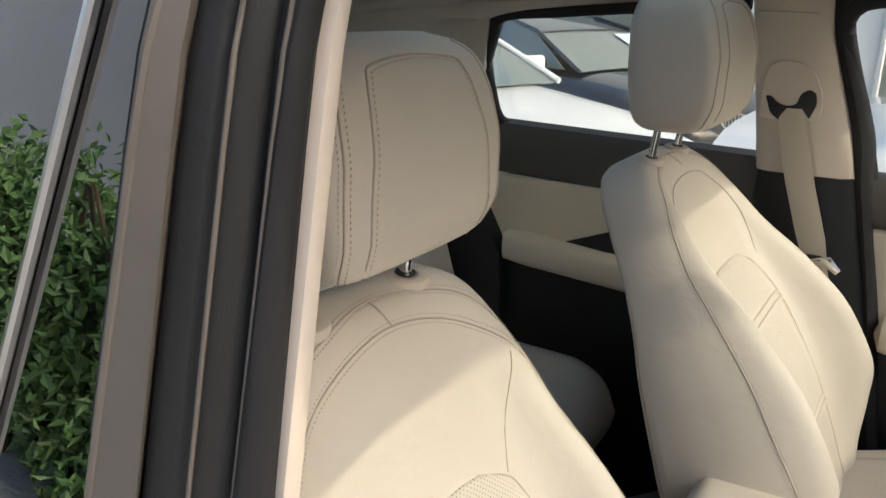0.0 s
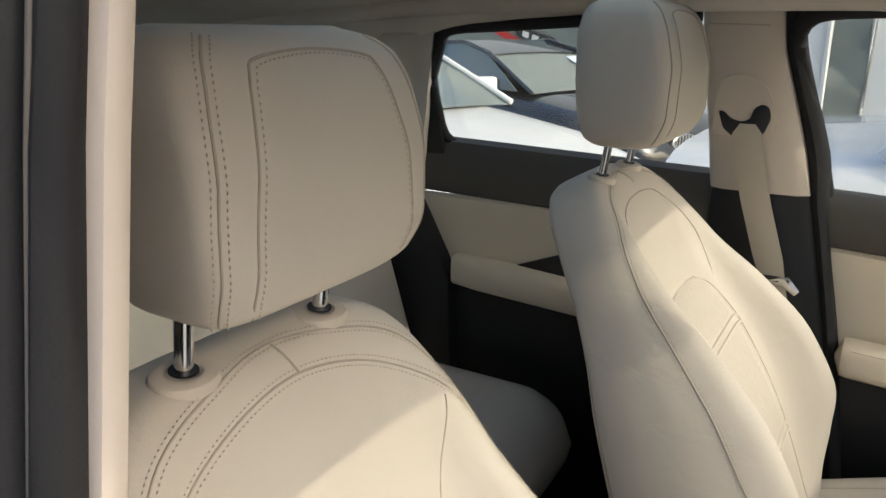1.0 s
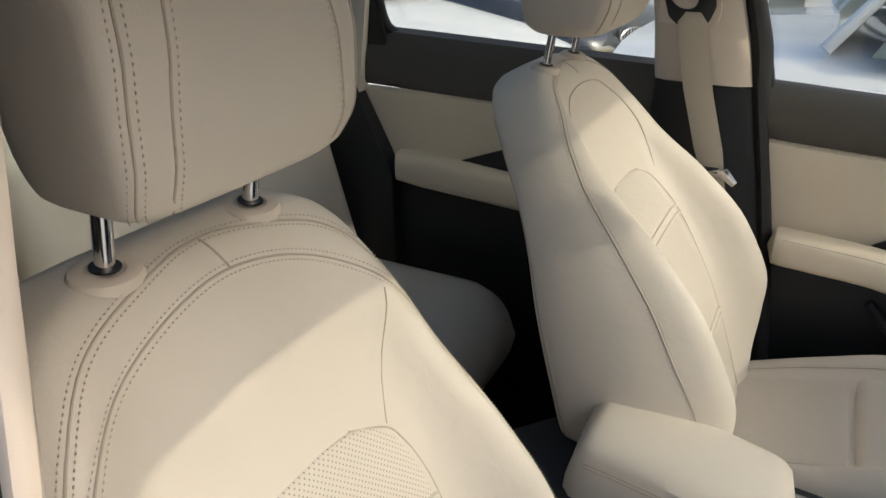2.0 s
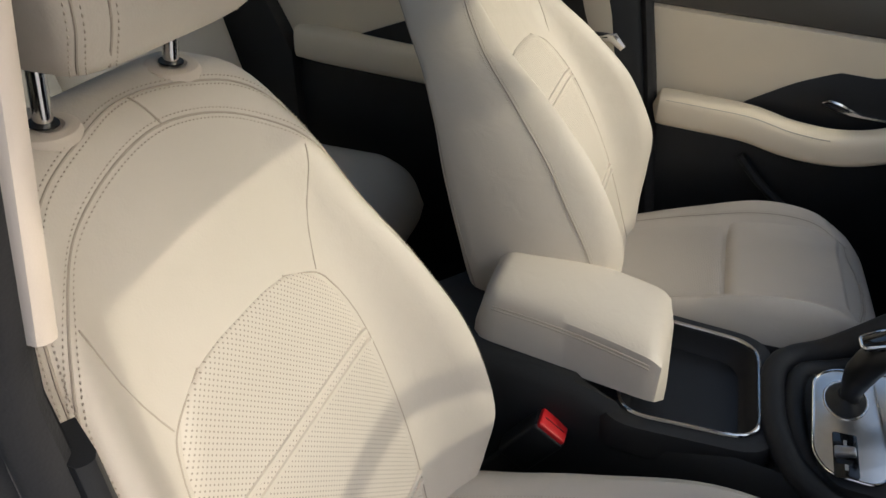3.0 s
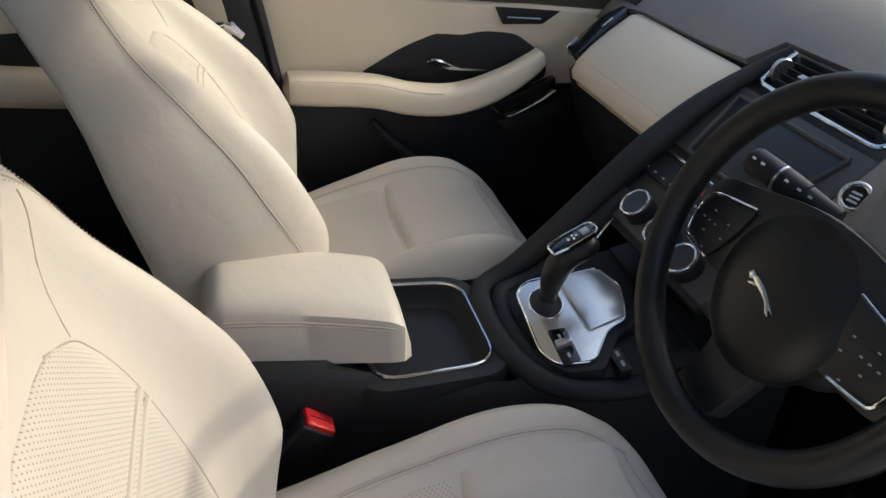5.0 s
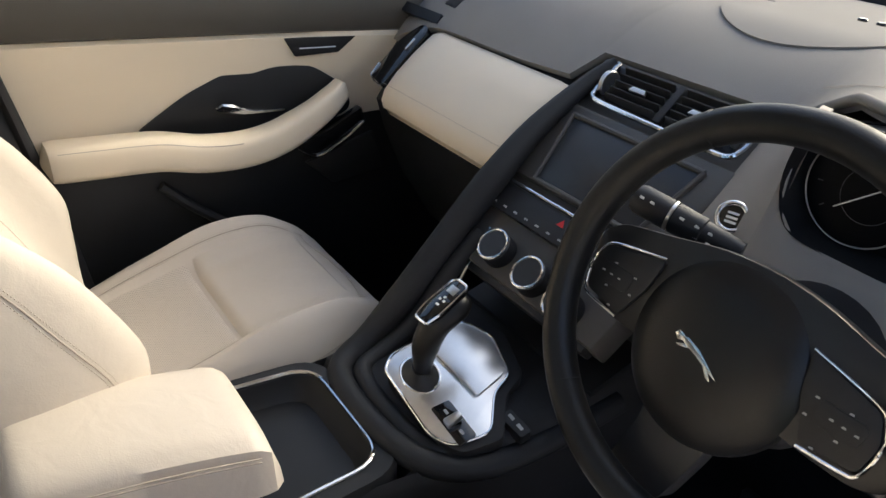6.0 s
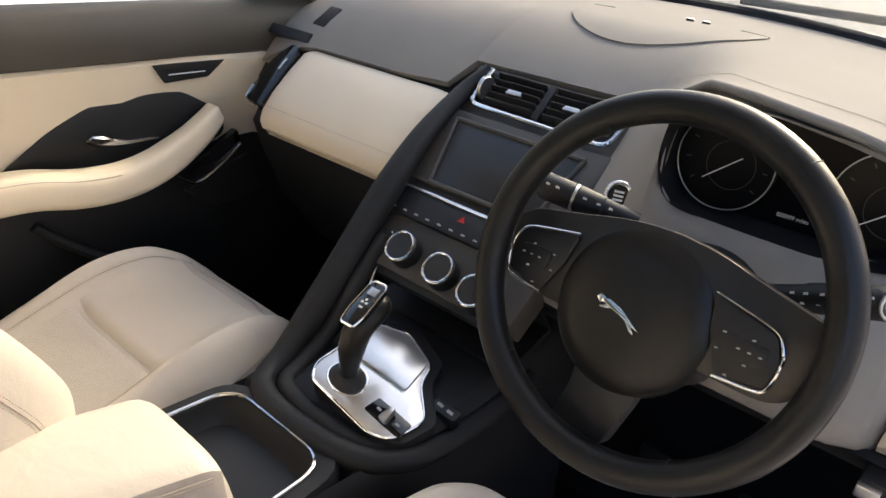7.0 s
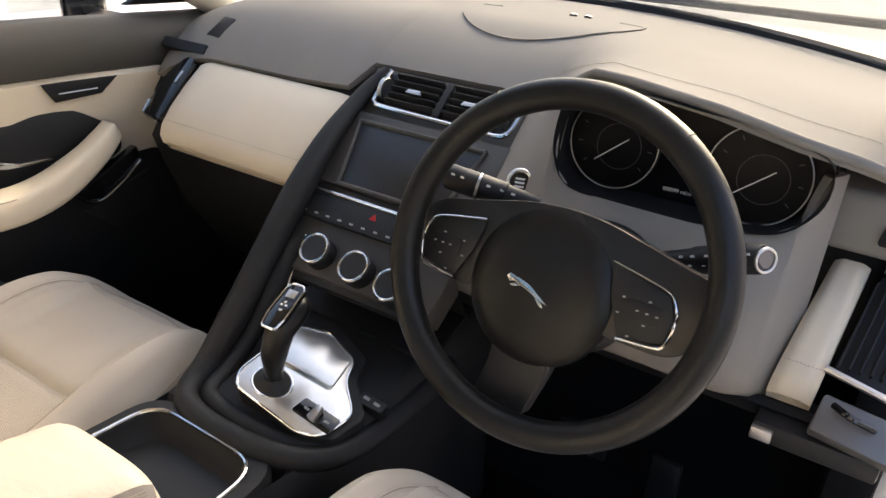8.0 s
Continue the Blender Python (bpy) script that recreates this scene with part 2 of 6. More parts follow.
def disc(m, radius, depth, sides=32, r=0.0):
    """A round plate or rod along the z of the pose m, from 0 to depth."""
    bm = bmesh.new()
    e = min(r, radius * 0.5, depth * 0.45)
    steps = [(radius - e, 0), (radius, e), (radius, depth - e), (radius - e, depth)] if e else [(radius, 0), (radius, depth)]
    loft([[m @ Vector((q * math.cos(2 * math.pi * k / sides), q * math.sin(2 * math.pi * k / sides), h)) for k in range(sides)] for q, h in steps], bm=bm)
    return bm


def torus(m, radius, minor, sides=48, around=10, flat=1.0):
    pts = []
    for i in range(sides + 1):
        a = 2 * math.pi * i / sides
        pts.append([m @ Vector(((radius + minor * math.cos(t)) * math.cos(a), (radius + minor * math.cos(t)) * math.sin(a), flat * minor * math.sin(t))) for t in (2 * math.pi * k / around for k in range(around))])
    bm = loft(pts, True, False)
    bmesh.ops.remove_doubles(bm, verts=bm.verts, dist=1e-6)
    return bm


def rounded(poly, r, n=4):
    """A 2D polygon with its corners rounded."""
    out, k = [], len(poly)
    for i in range(k):
        p, a, b = Vector(poly[i]), Vector(poly[i - 1]), Vector(poly[(i + 1) % k])
        d = min(r, (a - p).length * 0.45, (b - p).length * 0.45)
        s, e = p + (a - p).normalized() * d, p + (b - p).normalized() * d
        for q in range(n + 1):
            t = q / n
            out.append((1 - t) ** 2 * s + 2 * t * (1 - t) * p + t * t * e)
    return out


def facing(origin, xdir, ydir):
    """A pose with its x along xdir and its y near ydir."""
    x = Vector(xdir).normalized()
    z = x.cross(Vector(ydir)).normalized()
    y = z.cross(x)
    return Matrix(((x.x, y.x, z.x, origin[0]), (x.y, y.y, z.y, origin[1]), (x.z, y.z, z.z, origin[2]), (0, 0, 0, 1)))


def plate(m, poly, depth, r=0.0, corner=0.0):
    """A flat panel: a 2D outline in the pose m, from z 0 to depth."""
    pts = rounded(poly, corner) if corner else [Vector(p) for p in poly]
    return prism([m @ Vector((p[0], p[1], 0)) for p in pts], m.to_3x3() @ Vector((0, 0, depth)), r)


def stitches(points, normals, name, parent, gap=0.0042, long=0.0028, wide=0.0007, material="thread"):
    """A run of single stitches along a line that lies on a surface."""
    bm = bmesh.new()
    left = 0.0
    for p, q, n in zip(points, points[1:], normals):
        d = (q - p)
        run = d.length
        if run < 1e-7:
            continue
        d = d / run
        s = d.cross(n).normalized()
        while left < run:
            c = p + d * left
            v = [bm.verts.new(c + d * (long * a / 2) + s * (wide * b) + n * h) for a, b, h in ((-1, 0, -0.0004), (0, 1, 0.0004), (1, 0, -0.0004), (0, -1, 0.0004), (0, 0, 0.0011))]
            for i in range(4):
                bm.faces.new((v[i], v[(i + 1) % 4], v[4]))
            left += gap
        left -= run
    return part(name, bm, material, parent)


def table(x, xs, *cols):
    return [float(np.interp(x, xs, c)) for c in cols]


def curve(x, xs, *cols):
    """Smooth values at x along tables of (xs, col), with no overshoot between the entries."""
    n = len(xs)
    x = min(max(x, xs[0]), xs[-1])
    i = 0
    while i < n - 2 and x > xs[i + 1]:
        i += 1
    h = xs[i + 1] - xs[i]
    t = (x - xs[i]) / h
    out = []
    for c in cols:
        d = [(c[j + 1] - c[j]) / (xs[j + 1] - xs[j]) for j in range(max(0, i - 1), min(n - 1, i + 2))]
        mid = d[i - max(0, i - 1)]
        m = []
        for a, b in ((d[0] if i else mid, mid), (mid, d[-1] if i < n - 2 else mid)):
            m.append(0.0 if a * b <= 0 else 2 * a * b / (a + b))
        t2, t3 = t * t, t * t * t
        out.append((2 * t3 - 3 * t2 + 1) * c[i] + (t3 - 2 * t2 + t) * h * m[0] + (3 * t2 - 2 * t3) * c[i + 1] + (t3 - t2) * h * m[1])
    return out


# ---- seats ----
BZ = (0.56, 0.64, 0.72, 0.80, 0.90, 1.00, 1.076, 1.134, 1.18, 1.205, 1.222, 1.231)
BY = (0.220, 0.205, 0.190, 0.172, 0.138, 0.097, 0.066, 0.048, 0.036, 0.026, 0.012, -0.012)
BW = (0.220, 0.242, 0.258, 0.262, 0.252, 0.228, 0.202, 0.182, 0.158, 0.138, 0.112, 0.070)
BT = (0.165, 0.165, 0.162, 0.151, 0.128, 0.097, 0.083, 0.082, 0.086, 0.080, 0.060, 0.020)
BB = (0.010, 0.030, 0.058, 0.082, 0.086, 0.068, 0.042, 0.026, 0.010, 0.002, 0.0, 0.0)


def back_point(u, z, front=True):
    """The skin of a backrest: u from -1 to 1 across, z up, in the seat's own metres."""
    yc, w, th, b = curve(z, BZ, BY, BW, BT, BB)
    au = min(1.0, abs(u))
    h = th / 2
    s = (1 - au ** 6) ** (1 / 6)
    y = yc - h + (h if front else -h) * s
    if front:
        y += b * math.exp(-((au - 0.86) / 0.17) ** 2) * (1 - 0.9 * au ** 24)
    return Vector((u * w, y, z))


CY = (0.16, 0.24, 0.34, 0.46, 0.58, 0.67, 0.73, 0.77, 0.790, 0.797)
CZ = (0.600, 0.622, 0.640, 0.660, 0.678, 0.688, 0.684, 0.666, 0.638, 0.605)
CW = (0.225, 0.245, 0.262, 0.272, 0.272, 0.262, 0.245, 0.220, 0.190, 0.160)
CB = (0.000, 0.010, 0.030, 0.056, 0.078, 0.064, 0.034, 0.010, 0.0, 0.0)
CD = (0.14, 0.15, 0.16, 0.16, 0.16, 0.155, 0.14, 0.11, 0.07, 0.03)


def cushion_point(u, y, top=True):
    zc, w, b, d = curve(y, CY, CZ, CW, CB, CD)
    au = min(1.0, abs(u))
    h = d / 2
    s = (1 - au ** 4) ** 0.25
    z = zc - h + (h if top else -h) * s
    if top:
        z += b * math.exp(-((au - 0.78) / 0.18) ** 2) * (1 - au ** 8)
    return Vector((u * w, y, z))


def normal_of(f, u, v, e=0.004):
    a = f(min(u + e, 1), v) - f(max(u - e, -1), v)
    b = f(u, v + e) - f(u, v - e)
    n = a.cross(b)
    n.normalize()
    return n


def skin(f, f2, vs, n=40):
    rings = []
    us = [math.sin(math.pi / 2 * (2 * k / n - 1)) for k in range(n + 1)]
    for v in vs:
        rings.append([f(u, v) for u in us] + [f2(u, v) for u in us[-2:0:-1]])
    return loft(rings)


def smooth_line(pts, n=90):
    return [(p[0], p[1]) for p in spline([(a, b, 0) for a, b in pts], n)]


def seam(f, line, parent, sign, rows=(0.0045,), groove=0.0010, n=120, name="seam"):
    """A sewn seam on the skin f: a cord coloured as the groove's shade and stitch rows beside it."""
    uv = smooth_line(line, n)
    pts = [f(u, v) for u, v in uv]
    nor = [normal_of(f, u, v) * sign for u, v in uv]
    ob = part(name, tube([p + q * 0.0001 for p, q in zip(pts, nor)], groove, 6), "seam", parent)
    for off in rows:
        side = []
        for i, p in enumerate(pts):
            d = (pts[min(i + 1, n - 1)] - pts[max(i - 1, 0)]).normalized()
            side.append(p + d.cross(nor[i]) * off + nor[i] * 0.0007)
        stitches(side, nor, "stitching", ob)
    return ob


def patch(f, v0, v1, edges, sign, lift=0.004, nu=30, nv=44):
    """A padded panel on the skin f between two edge lines u(v)."""
    bm = bmesh.new()
    uvl = bm.loops.layers.uv.new("map")
    grid, run = [], 0.0
    last = None
    for i in range(nv + 1):
        t = i / nv
        v = v0 + (v1 - v0) * math.sin(t * math.pi / 2)
        a, b = edges(v)
        row = []
        mid = f((a + b) / 2, v)
        run += (mid - last).length if last else 0
        last = mid
        for j in range(nu + 1):
            s = j / nu
            u = a + (b - a) * s
            e = min(s, 1 - s) * nu / 2.2, min(t * nv / 2.2, (1 - t) * nv / 9)
            up = -0.003 + (lift + 0.003) * min(1, e[0]) ** 0.6 * min(1, e[1]) ** 0.6
            p = f(u, v)
            row.append((bm.verts.new(p + normal_of(f, u, v) * sign * up), (p.x, run)))
        grid.append(row)
    for i in range(nv):
        for j in range(nu):
            q = [grid[i][j], grid[i + 1][j], grid[i + 1][j + 1], grid[i][j + 1]]
            fc = bm.faces.new([v for v, _ in q])
            for lp, (_, uvp) in zip(fc.loops, q):
                lp[uvl].uv = uvp
    return bm


def cord(f, line, sign, r, lift, parent, name, material, n=40):
    uv = smooth_line(line, n)
    pts = [f(u, v) + normal_of(f, u, v) * sign * lift for u, v in uv]
    return part(name, tube(pts, r, 6), material, parent)


def front_seat(name, label, group, plain=False):
    """A front seat; the plain one has no slanting seams at its shoulders."""
    s = thing(name, label, "car seat", group)
    bz = list(np.interp(np.linspace(0, 1, 56), np.linspace(0, 1, len(BZ)), BZ))
    back = part("backrest", skin(lambda u, z: back_point(u, z), lambda u, z: back_point(u, z, False), bz), "leather", s, "smooth cream leather backrest with side bolsters")
    cush = part("seat", skin(lambda u, y: cushion_point(u, y), lambda u, y: cushion_point(u, y, False), list(np.interp(np.linspace(0, 1, 54), np.linspace(0, 1, len(CY)), CY))), "leather", s, "cream leather seat cushion")
    # perforated middle panels

    low = 0.012 if plain else 0.0

    def back_edges(z):
        w = curve(z, BZ, BW)[0]
        h = curve(z + low, (0.58, 0.70, 0.80, 0.88, 0.93, 0.965, 0.99, 1.008, 1.022, 1.033, 1.041, 1.047, 1.051), (0.122, 0.128, 0.129, 0.130, 0.129, 0.126, 0.120, 0.113, 0.104, 0.092, 0.078, 0.060, 0.028))[0] * (1.14 if plain else 1.07)
        return -h / w, h / w

    def cush_edges(y):
        w = curve(y, CY, CW)[0]
        h = table(y, (0.2, 0.4, 0.6, 0.68), (0.145, 0.165, 0.17, 0.165))[0]
        return -h / w, h / w

    ins = part("insert", patch(back_point, 0.58, 1.051 - low, back_edges, -1, nv=70), "perf", back, "perforated cream leather panel")
    part("insert", patch(cushion_point, 0.24, 0.520, cush_edges, 1), "perf", cush, "perforated cream leather panel")
    part("thigh_panel", patch(cushion_point, 0.525, 0.725, cush_edges, 1, 0.013), "leather", cush, "smooth cream leather thigh panel")
    for zz in (0.745, 0.935):
        a, b = back_edges(zz)
        for dz in (0.0, 0.012):
            cord(back_point, [(a * 0.97, zz + dz), (0, zz + dz), (b * 0.97, zz + dz)], -1, 0.0032, 0.0035, back, "channel", "leather")
    # stitched seams of the back, and shade lines along the insert's edges
    if plain:
        left = [(-0.93, 0.64), (-0.945, 0.75), (-0.955, 0.85), (-0.955, 0.94), (-0.955, 1.03), (-0.95, 1.10), (-0.92, 1.16), (-0.80, 1.203), (-0.45, 1.221), (0.0, 1.2255)]
    else:
        left = [(-0.88, 0.64), (-0.89, 0.75), (-0.89, 0.85), (-0.90, 0.94), (-0.91, 1.03), (-0.92, 1.10), (-0.90, 1.16), (-0.79, 1.203), (-0.45, 1.221), (0.0, 1.2255)]
    seam(back_point, left + [(-u, z) for u, z in left[-2::-1]], back, -1, (-0.004, 0.004))
    if plain:
        arc = [(-0.62, 1.02), (-0.68, 1.06), (-0.72, 1.105), (-0.68, 1.150), (-0.52, 1.178), (-0.30, 1.188), (0.0, 1.191)]
    else:
        arc = [(-0.91, 1.05), (-0.90, 1.11), (-0.78, 1.160), (-0.45, 1.194), (0.0, 1.206)]
    seam(back_point, arc + [(-u, z) for u, z in arc[-2::-1]], back, -1, () if plain else (-0.004, 0.004))
    for k in (-1, 1):
        seam(lambda u, z: back_point(u, z, False), [(0.975 * k, 0.62), (0.975 * k, 0.80), (0.975 * k, 0.95), (0.97 * k, 1.10), (0.94 * k, 1.17)], back, 1, (), name="rear_seam")
        if not plain:
            seam(back_point, [(0.80 * k, 1.140), (0.65 * k, 1.086), (0.50 * k, 1.028)], back, -1, (), 0.0008, 30)
        # thin darker cord draws the soft shading at the insert's edge
        e = [back_edges(z) for z in np.linspace(0.60, 1.047 - low, 22)]
        cord(back_point, [((p[1] if k > 0 else p[0]), z) for p, z in zip(e, np.linspace(0.60, 1.047 - low, 22))], -1, 0.0009, 0.0002, back, "edge_shade_line", "seam")
    seam(back_point, [(-0.02, 1.2255), (-0.04, 1.216), (-0.06, 1.206)], back, -1, (), 0.0010, 12)
    # seams of the cushion
    for k in (-1, 1):
        ln = [(0.64 * k, 0.24), (0.66 * k, 0.40), (0.66 * k, 0.56), (0.66 * k, 0.68), (0.62 * k, 0.74)]
        seam(cushion_point, ln, cush, 1, (-0.004, 0.004))
        seam(cushion_point, [(0.93 * k, 0.22), (0.94 * k, 0.45), (0.94 * k, 0.62), (0.90 * k, 0.72)], cush, 1, (0.004,))
    seam(cushion_point, [(-0.62, 0.735), (-0.3, 0.752), (0, 0.756), (0.3, 0.752), (0.62, 0.735)], cush, 1, (-0.004, 0.004))
    # hinge covers between back and cushion
    for k in (-1, 1):
        part("hinge_cover", rbox(k * 0.215 - 0.014, k * 0.215 + 0.014, 0.19, 0.30, 0.575, 0.640, 0.014, 3), "leather", s, "cream plastic hinge cover")
        part("rail", rbox(k * 0.19 - 0.02, k * 0.19 + 0.02, 0.10, 0.70, 0.365, 0.40, 0.006), "black_hard", s, "black seat rail")
    part("base", rbox(-0.225, 0.225, 0.14, 0.72, 0.395, 0.545, 0.02, 3), "black_hard", s, "black plastic seat base")
    # head restraint
    head_restraint(s, plain)
    for k in (-1, 1):
        m = pose(k * 0.066, -0.004, 1.226, -8)
        part("post", disc(m, 0.0062, 0.085, 20, 0.001), "chrome", s, "chrome head restraint post")
        c = part("collar", loft([[m @ Vector((r * 1.15 * math.cos(a), r * math.sin(a), h)) for a in (2 * math.pi * q / 32 for q in range(32))] for r, h in ((0.0215, -0.008), (0.0215, -0.001), (0.0195, 0.003), (0.016, 0.0045), (0.0115, 0.004), (0.0092, 0.001))], caps=True), "trim_cream", s, "cream plastic post collar")
        part("hole", disc(m @ pose(0, 0, 0.0048), 0.0096, 0.0012, 20), "black_hard", c)
    return s


HZ = (1.272, 1.277, 1.287, 1.315, 1.355, 1.392, 1.418, 1.430, 1.437)
HW = (0.068, 0.088, 0.101, 0.109, 0.112, 0.111, 0.106, 0.094, 0.070)
HF = (0.030, 0.048, 0.060, 0.070, 0.070, 0.062, 0.050, 0.036, 0.015)
HB = (-0.020, -0.035, -0.045, -0.052, -0.055, -0.055, -0.050, -0.042, -0.025)


def rest_point(u, z, front=True):
    w, f, b = curve(z, HZ, HW, HF, HB)
    au = min(1, abs(u))
    s = (1 - au ** 5) ** 0.2
    mid = f - 0.035 if f > 0.02 else (f + b) / 2
    y = mid + (f - mid) * s if front else mid + (b - mid) * s
    return Vector((u * w, y, z))


def head_restraint(seat_ob, plain):
    zs = list(np.interp(np.linspace(0, 1, 30), np.linspace(0, 1, len(HZ)), HZ))
    h = part("head_restraint", skin(lambda u, z: rest_point(u, z), lambda u, z: rest_point(u, z, False), zs, 30), "leather", seat_ob, "cream leather head restraint")
    for k in (-1, 1):
        ln = [(0.94 * k, 1.281), (0.93 * k, 1.30), (0.905 * k, 1.33), (0.865 * k, 1.38), (0.825 * k, 1.415), (0.79 * k, 1.431)]
        seam(rest_point, ln, h, -1, (-0.0045, 0.0045) if k > 0 and not plain else (), name="side_seam")
    seam(rest_point, [(0.74, 1.280), (0.73, 1.30), (0.67, 1.35), (0.60, 1.392), (0.56, 1.411), (0.47, 1.420), (0, 1.424), (-0.47, 1.420), (-0.56, 1.411), (-0.60, 1.392), (-0.67, 1.35), (-0.73, 1.30), (-0.74, 1.280)], h, -1, () if plain else (0.0045,), name="panel_seam")
    return h


DX, PX, SEAT_Y = 0.431, -0.360, 0.018
driver = front_seat("driver_seat", "cream leather driver seat with perforated middle, sun on its backrest", "front seats")
passenger = front_seat("passenger_seat", "cream leather passenger seat beside the centre console, partly sunlit", "front seats", True)
passenger.matrix_basis = pose(PX, SEAT_Y, 0.008)
driver.matrix_basis = pose(DX, SEAT_Y, 0.008)
for o in passenger.children:
    if o.name.startswith("backrest"):      # the passenger back is reclined further
        o.matrix_basis = pose(0, 0.0, 1.228) @ pose(0, 0, 0, 9) @ pose(0, 0, -1.228) @ pose(0, 0.05, 0) @ Matrix.Diagonal((1.0, 1.18, 1, 1)) @ pose(0, -0.05, 0)
    if o.name.startswith("seat"):      # its cushion sits between console and door
        o.matrix_basis = pose(-0.050, 0, 0) @ Matrix.Diagonal((0.82, 1, 1, 1))
    if o.name.startswith("head_restraint"):      # and its head restraint is pulled up
        o.matrix_basis = pose(-0.020, 0.014, 1.272) @ Matrix.Diagonal((1.22, 1.25, 1.30, 1)) @ pose(0, 0, -1.272)
for o in driver.children:
    if o.name.startswith("seat"):
        o.matrix_basis = pose(0, -0.085, 0.040)
    if o.name.startswith("head_restraint"):
        o.matrix_basis = pose(-0.012, 0, 0.010) @ pose(0, 0, 1.272) @ Matrix.Diagonal((1, 1, 1.07, 1)) @ pose(0, 0, -1.288)

# rear bench
bench = thing("rear_bench", "cream leather rear bench seat behind the front seats", "car seat")
for x0, x1 in ((-0.64, -0.15), (-0.14, 0.15), (0.16, 0.64)):
    rings = []
    for q in range(18):
        a = max(0.0, (q - 5) / 12) * math.pi / 2
        y = -0.72 + 0.49 * min(1, q / 5) + 0.125 * math.sin(a)
        hh = 0.118 * max(0.06, math.cos(a)) * (0.6 + 0.4 * min(1, q / 2))
        zc = 0.592
        ins = 0.085 * (1 - math.cos(a))
        xs = [x0 + ins + (x1 - x0 - 2 * ins) * k / 16 for k in range(17)]
        top = [Vector((x, y, zc + hh * (1 - abs(k / 8 - 1) ** 3.2) ** 0.35 + 0.014 * math.exp(-((abs(k / 8 - 1) - 0.6) / 0.2) ** 2) * math.cos(a))) for k, x in enumerate(xs)]
        rings.append(top + [Vector((x, y, zc - hh * (1 - abs(k / 8 - 1) ** 4) ** 0.25)) for k, x in list(enumerate(xs))[15:0:-1]])
    part("seat", loft(rings), "leather", bench, "rounded cream leather cushion")
    part("backrest", rbox(x0, x1, -0.71, -0.535, 0.60, 1.20, 0.05, 5, Matrix.Translation((0, -0.60, 0.7)) @ pose(0, 0, 0, 17) @ Matrix.Translation((0, 0.60, -0.7))), "leather", bench, "cream leather rear backrest")
part("base", rbox(-0.62, 0.62, -0.75, -0.36, 0.34, 0.52, 0.02), "black_hard", bench, "black seat base")

# ---- centre console ----
console = thing("centre_console", "black centre console with brushed plate, gear lever and lidded box", "console")
# body: a channel of sections from the rear to under the dash
rings = []
for y, zt, xl, xr, zi in ((0.06, 0.70, -0.15, 0.030, 0.70), (0.12, 0.737, -0.160, 0.040, 0.737), (0.34, 0.738, -0.172, 0.064, 0.738), (0.40, 0.730, -0.178, 0.074, 0.700), (0.425, 0.707, -0.181, 0.082, 0.662), (0.60, 0.706, -0.18, 0.10, 0.662), (0.622, 0.708, -0.178, 0.106, 0.708), (0.66, 0.722, -0.172, 0.118, 0.722), (0.80, 0.742, -0.165, 0.135, 0.742), (0.95, 0.765, -0.16, 0.14, 0.765), (1.05, 0.78, -0.16, 0.14, 0.78)):
    rings.append([(xl - 0.015, y, 0.34), (xl - 0.005, y, zt - 0.08), (xl, y, zt - 0.022), (xl + 0.008, y, zt - 0.004), (xl + 0.014, y, zi), (xr - 0.022, y, zi), (xr - 0.012, y, zt - 0.004), (xr, y, zt - 0.022), (xr + 0.005, y, zt - 0.08), (xr + 0.015, y, 0.34)])
body_bm = loft(rings)
part("body", body_bm, "black_soft", console, "black soft-touch console body")
# open tray with a chrome rim
RIM = rounded([(-0.168, 0.40), (-0.150, 0.590), (0.058, 0.588), (0.066, 0.40)], 0.045, 6)
tray = part("tray", loft([[(-0.05 + (x + 0.05) * 1.22, 0.495 + (y - 0.495) * 1.28, 0.664) for x, y in RIM], [(-0.05 + (x + 0.05) * 1.22, 0.495 + (y - 0.495) * 1.28, 0.704) for x, y in RIM], [(-0.05 + (x + 0.05) * 1.20, 0.495 + (y - 0.495) * 1.22, 0.712) for x, y in RIM], [(x, y, 0.7135) for x, y in RIM], [(-0.05 + (x + 0.05) * 0.97, 0.495 + (y - 0.495) * 0.97, 0.711) for x, y in RIM], [(-0.05 + (x + 0.05) * 0.93, 0.495 + (y - 0.495) * 0.90, 0.686) for x, y in RIM], [(-0.05 + (x + 0.05) * 0.86, 0.495 + (y - 0.495) * 0.78, 0.676) for x, y in RIM]], caps=False), "black_soft", console, "black open tray")
part("tray_floor", prism([(-0.05 + (x + 0.05) * 0.90, 0.495 + (y - 0.495) * 0.84, 0.6735) for x, y in RIM], (0, 0, 0.003)), "black_hard", tray, "matt black tray floor")
part("chrome_rim", tube([(x, y, 0.7150) for x, y in RIM], 0.0032, 8, ring=True), "chrome", tray, "chrome tray rim")
# padded lid
lid_rings = []
for t in np.linspace(0, 1, 25):
    y = 0.178 + 0.282 * t
    e = min(1, min(t, 1 - t) / 0.13)
    e = (1 - (1 - e) ** 2.4) ** (1 / 2.4)
    top = 0.730 + (0.094 - 0.020 * t + 0.012 * math.sin(math.pi * t)) * (0.30 + 0.70 * e)
    x0, x1 = -0.160 + 0.024 * t + 0.014 * (1 - e), 0.010 + 0.046 * t - 0.014 * (1 - e)
    xs = [x0 + (x1 - x0) * k / 18 for k in range(19)]
    up = [(x, y, 0.732 + (top - 0.732) * (1 - abs(2 * k / 18 - 1) ** 4.2) ** (1 / 4.2)) for k, x in enumerate(xs)]
    lid_rings.append(up + [(x, y, 0.728) for x in xs[-2:0:-1]])
lid = part("armrest", loft(lid_rings), "leather", console, "padded cream leather armrest lid")
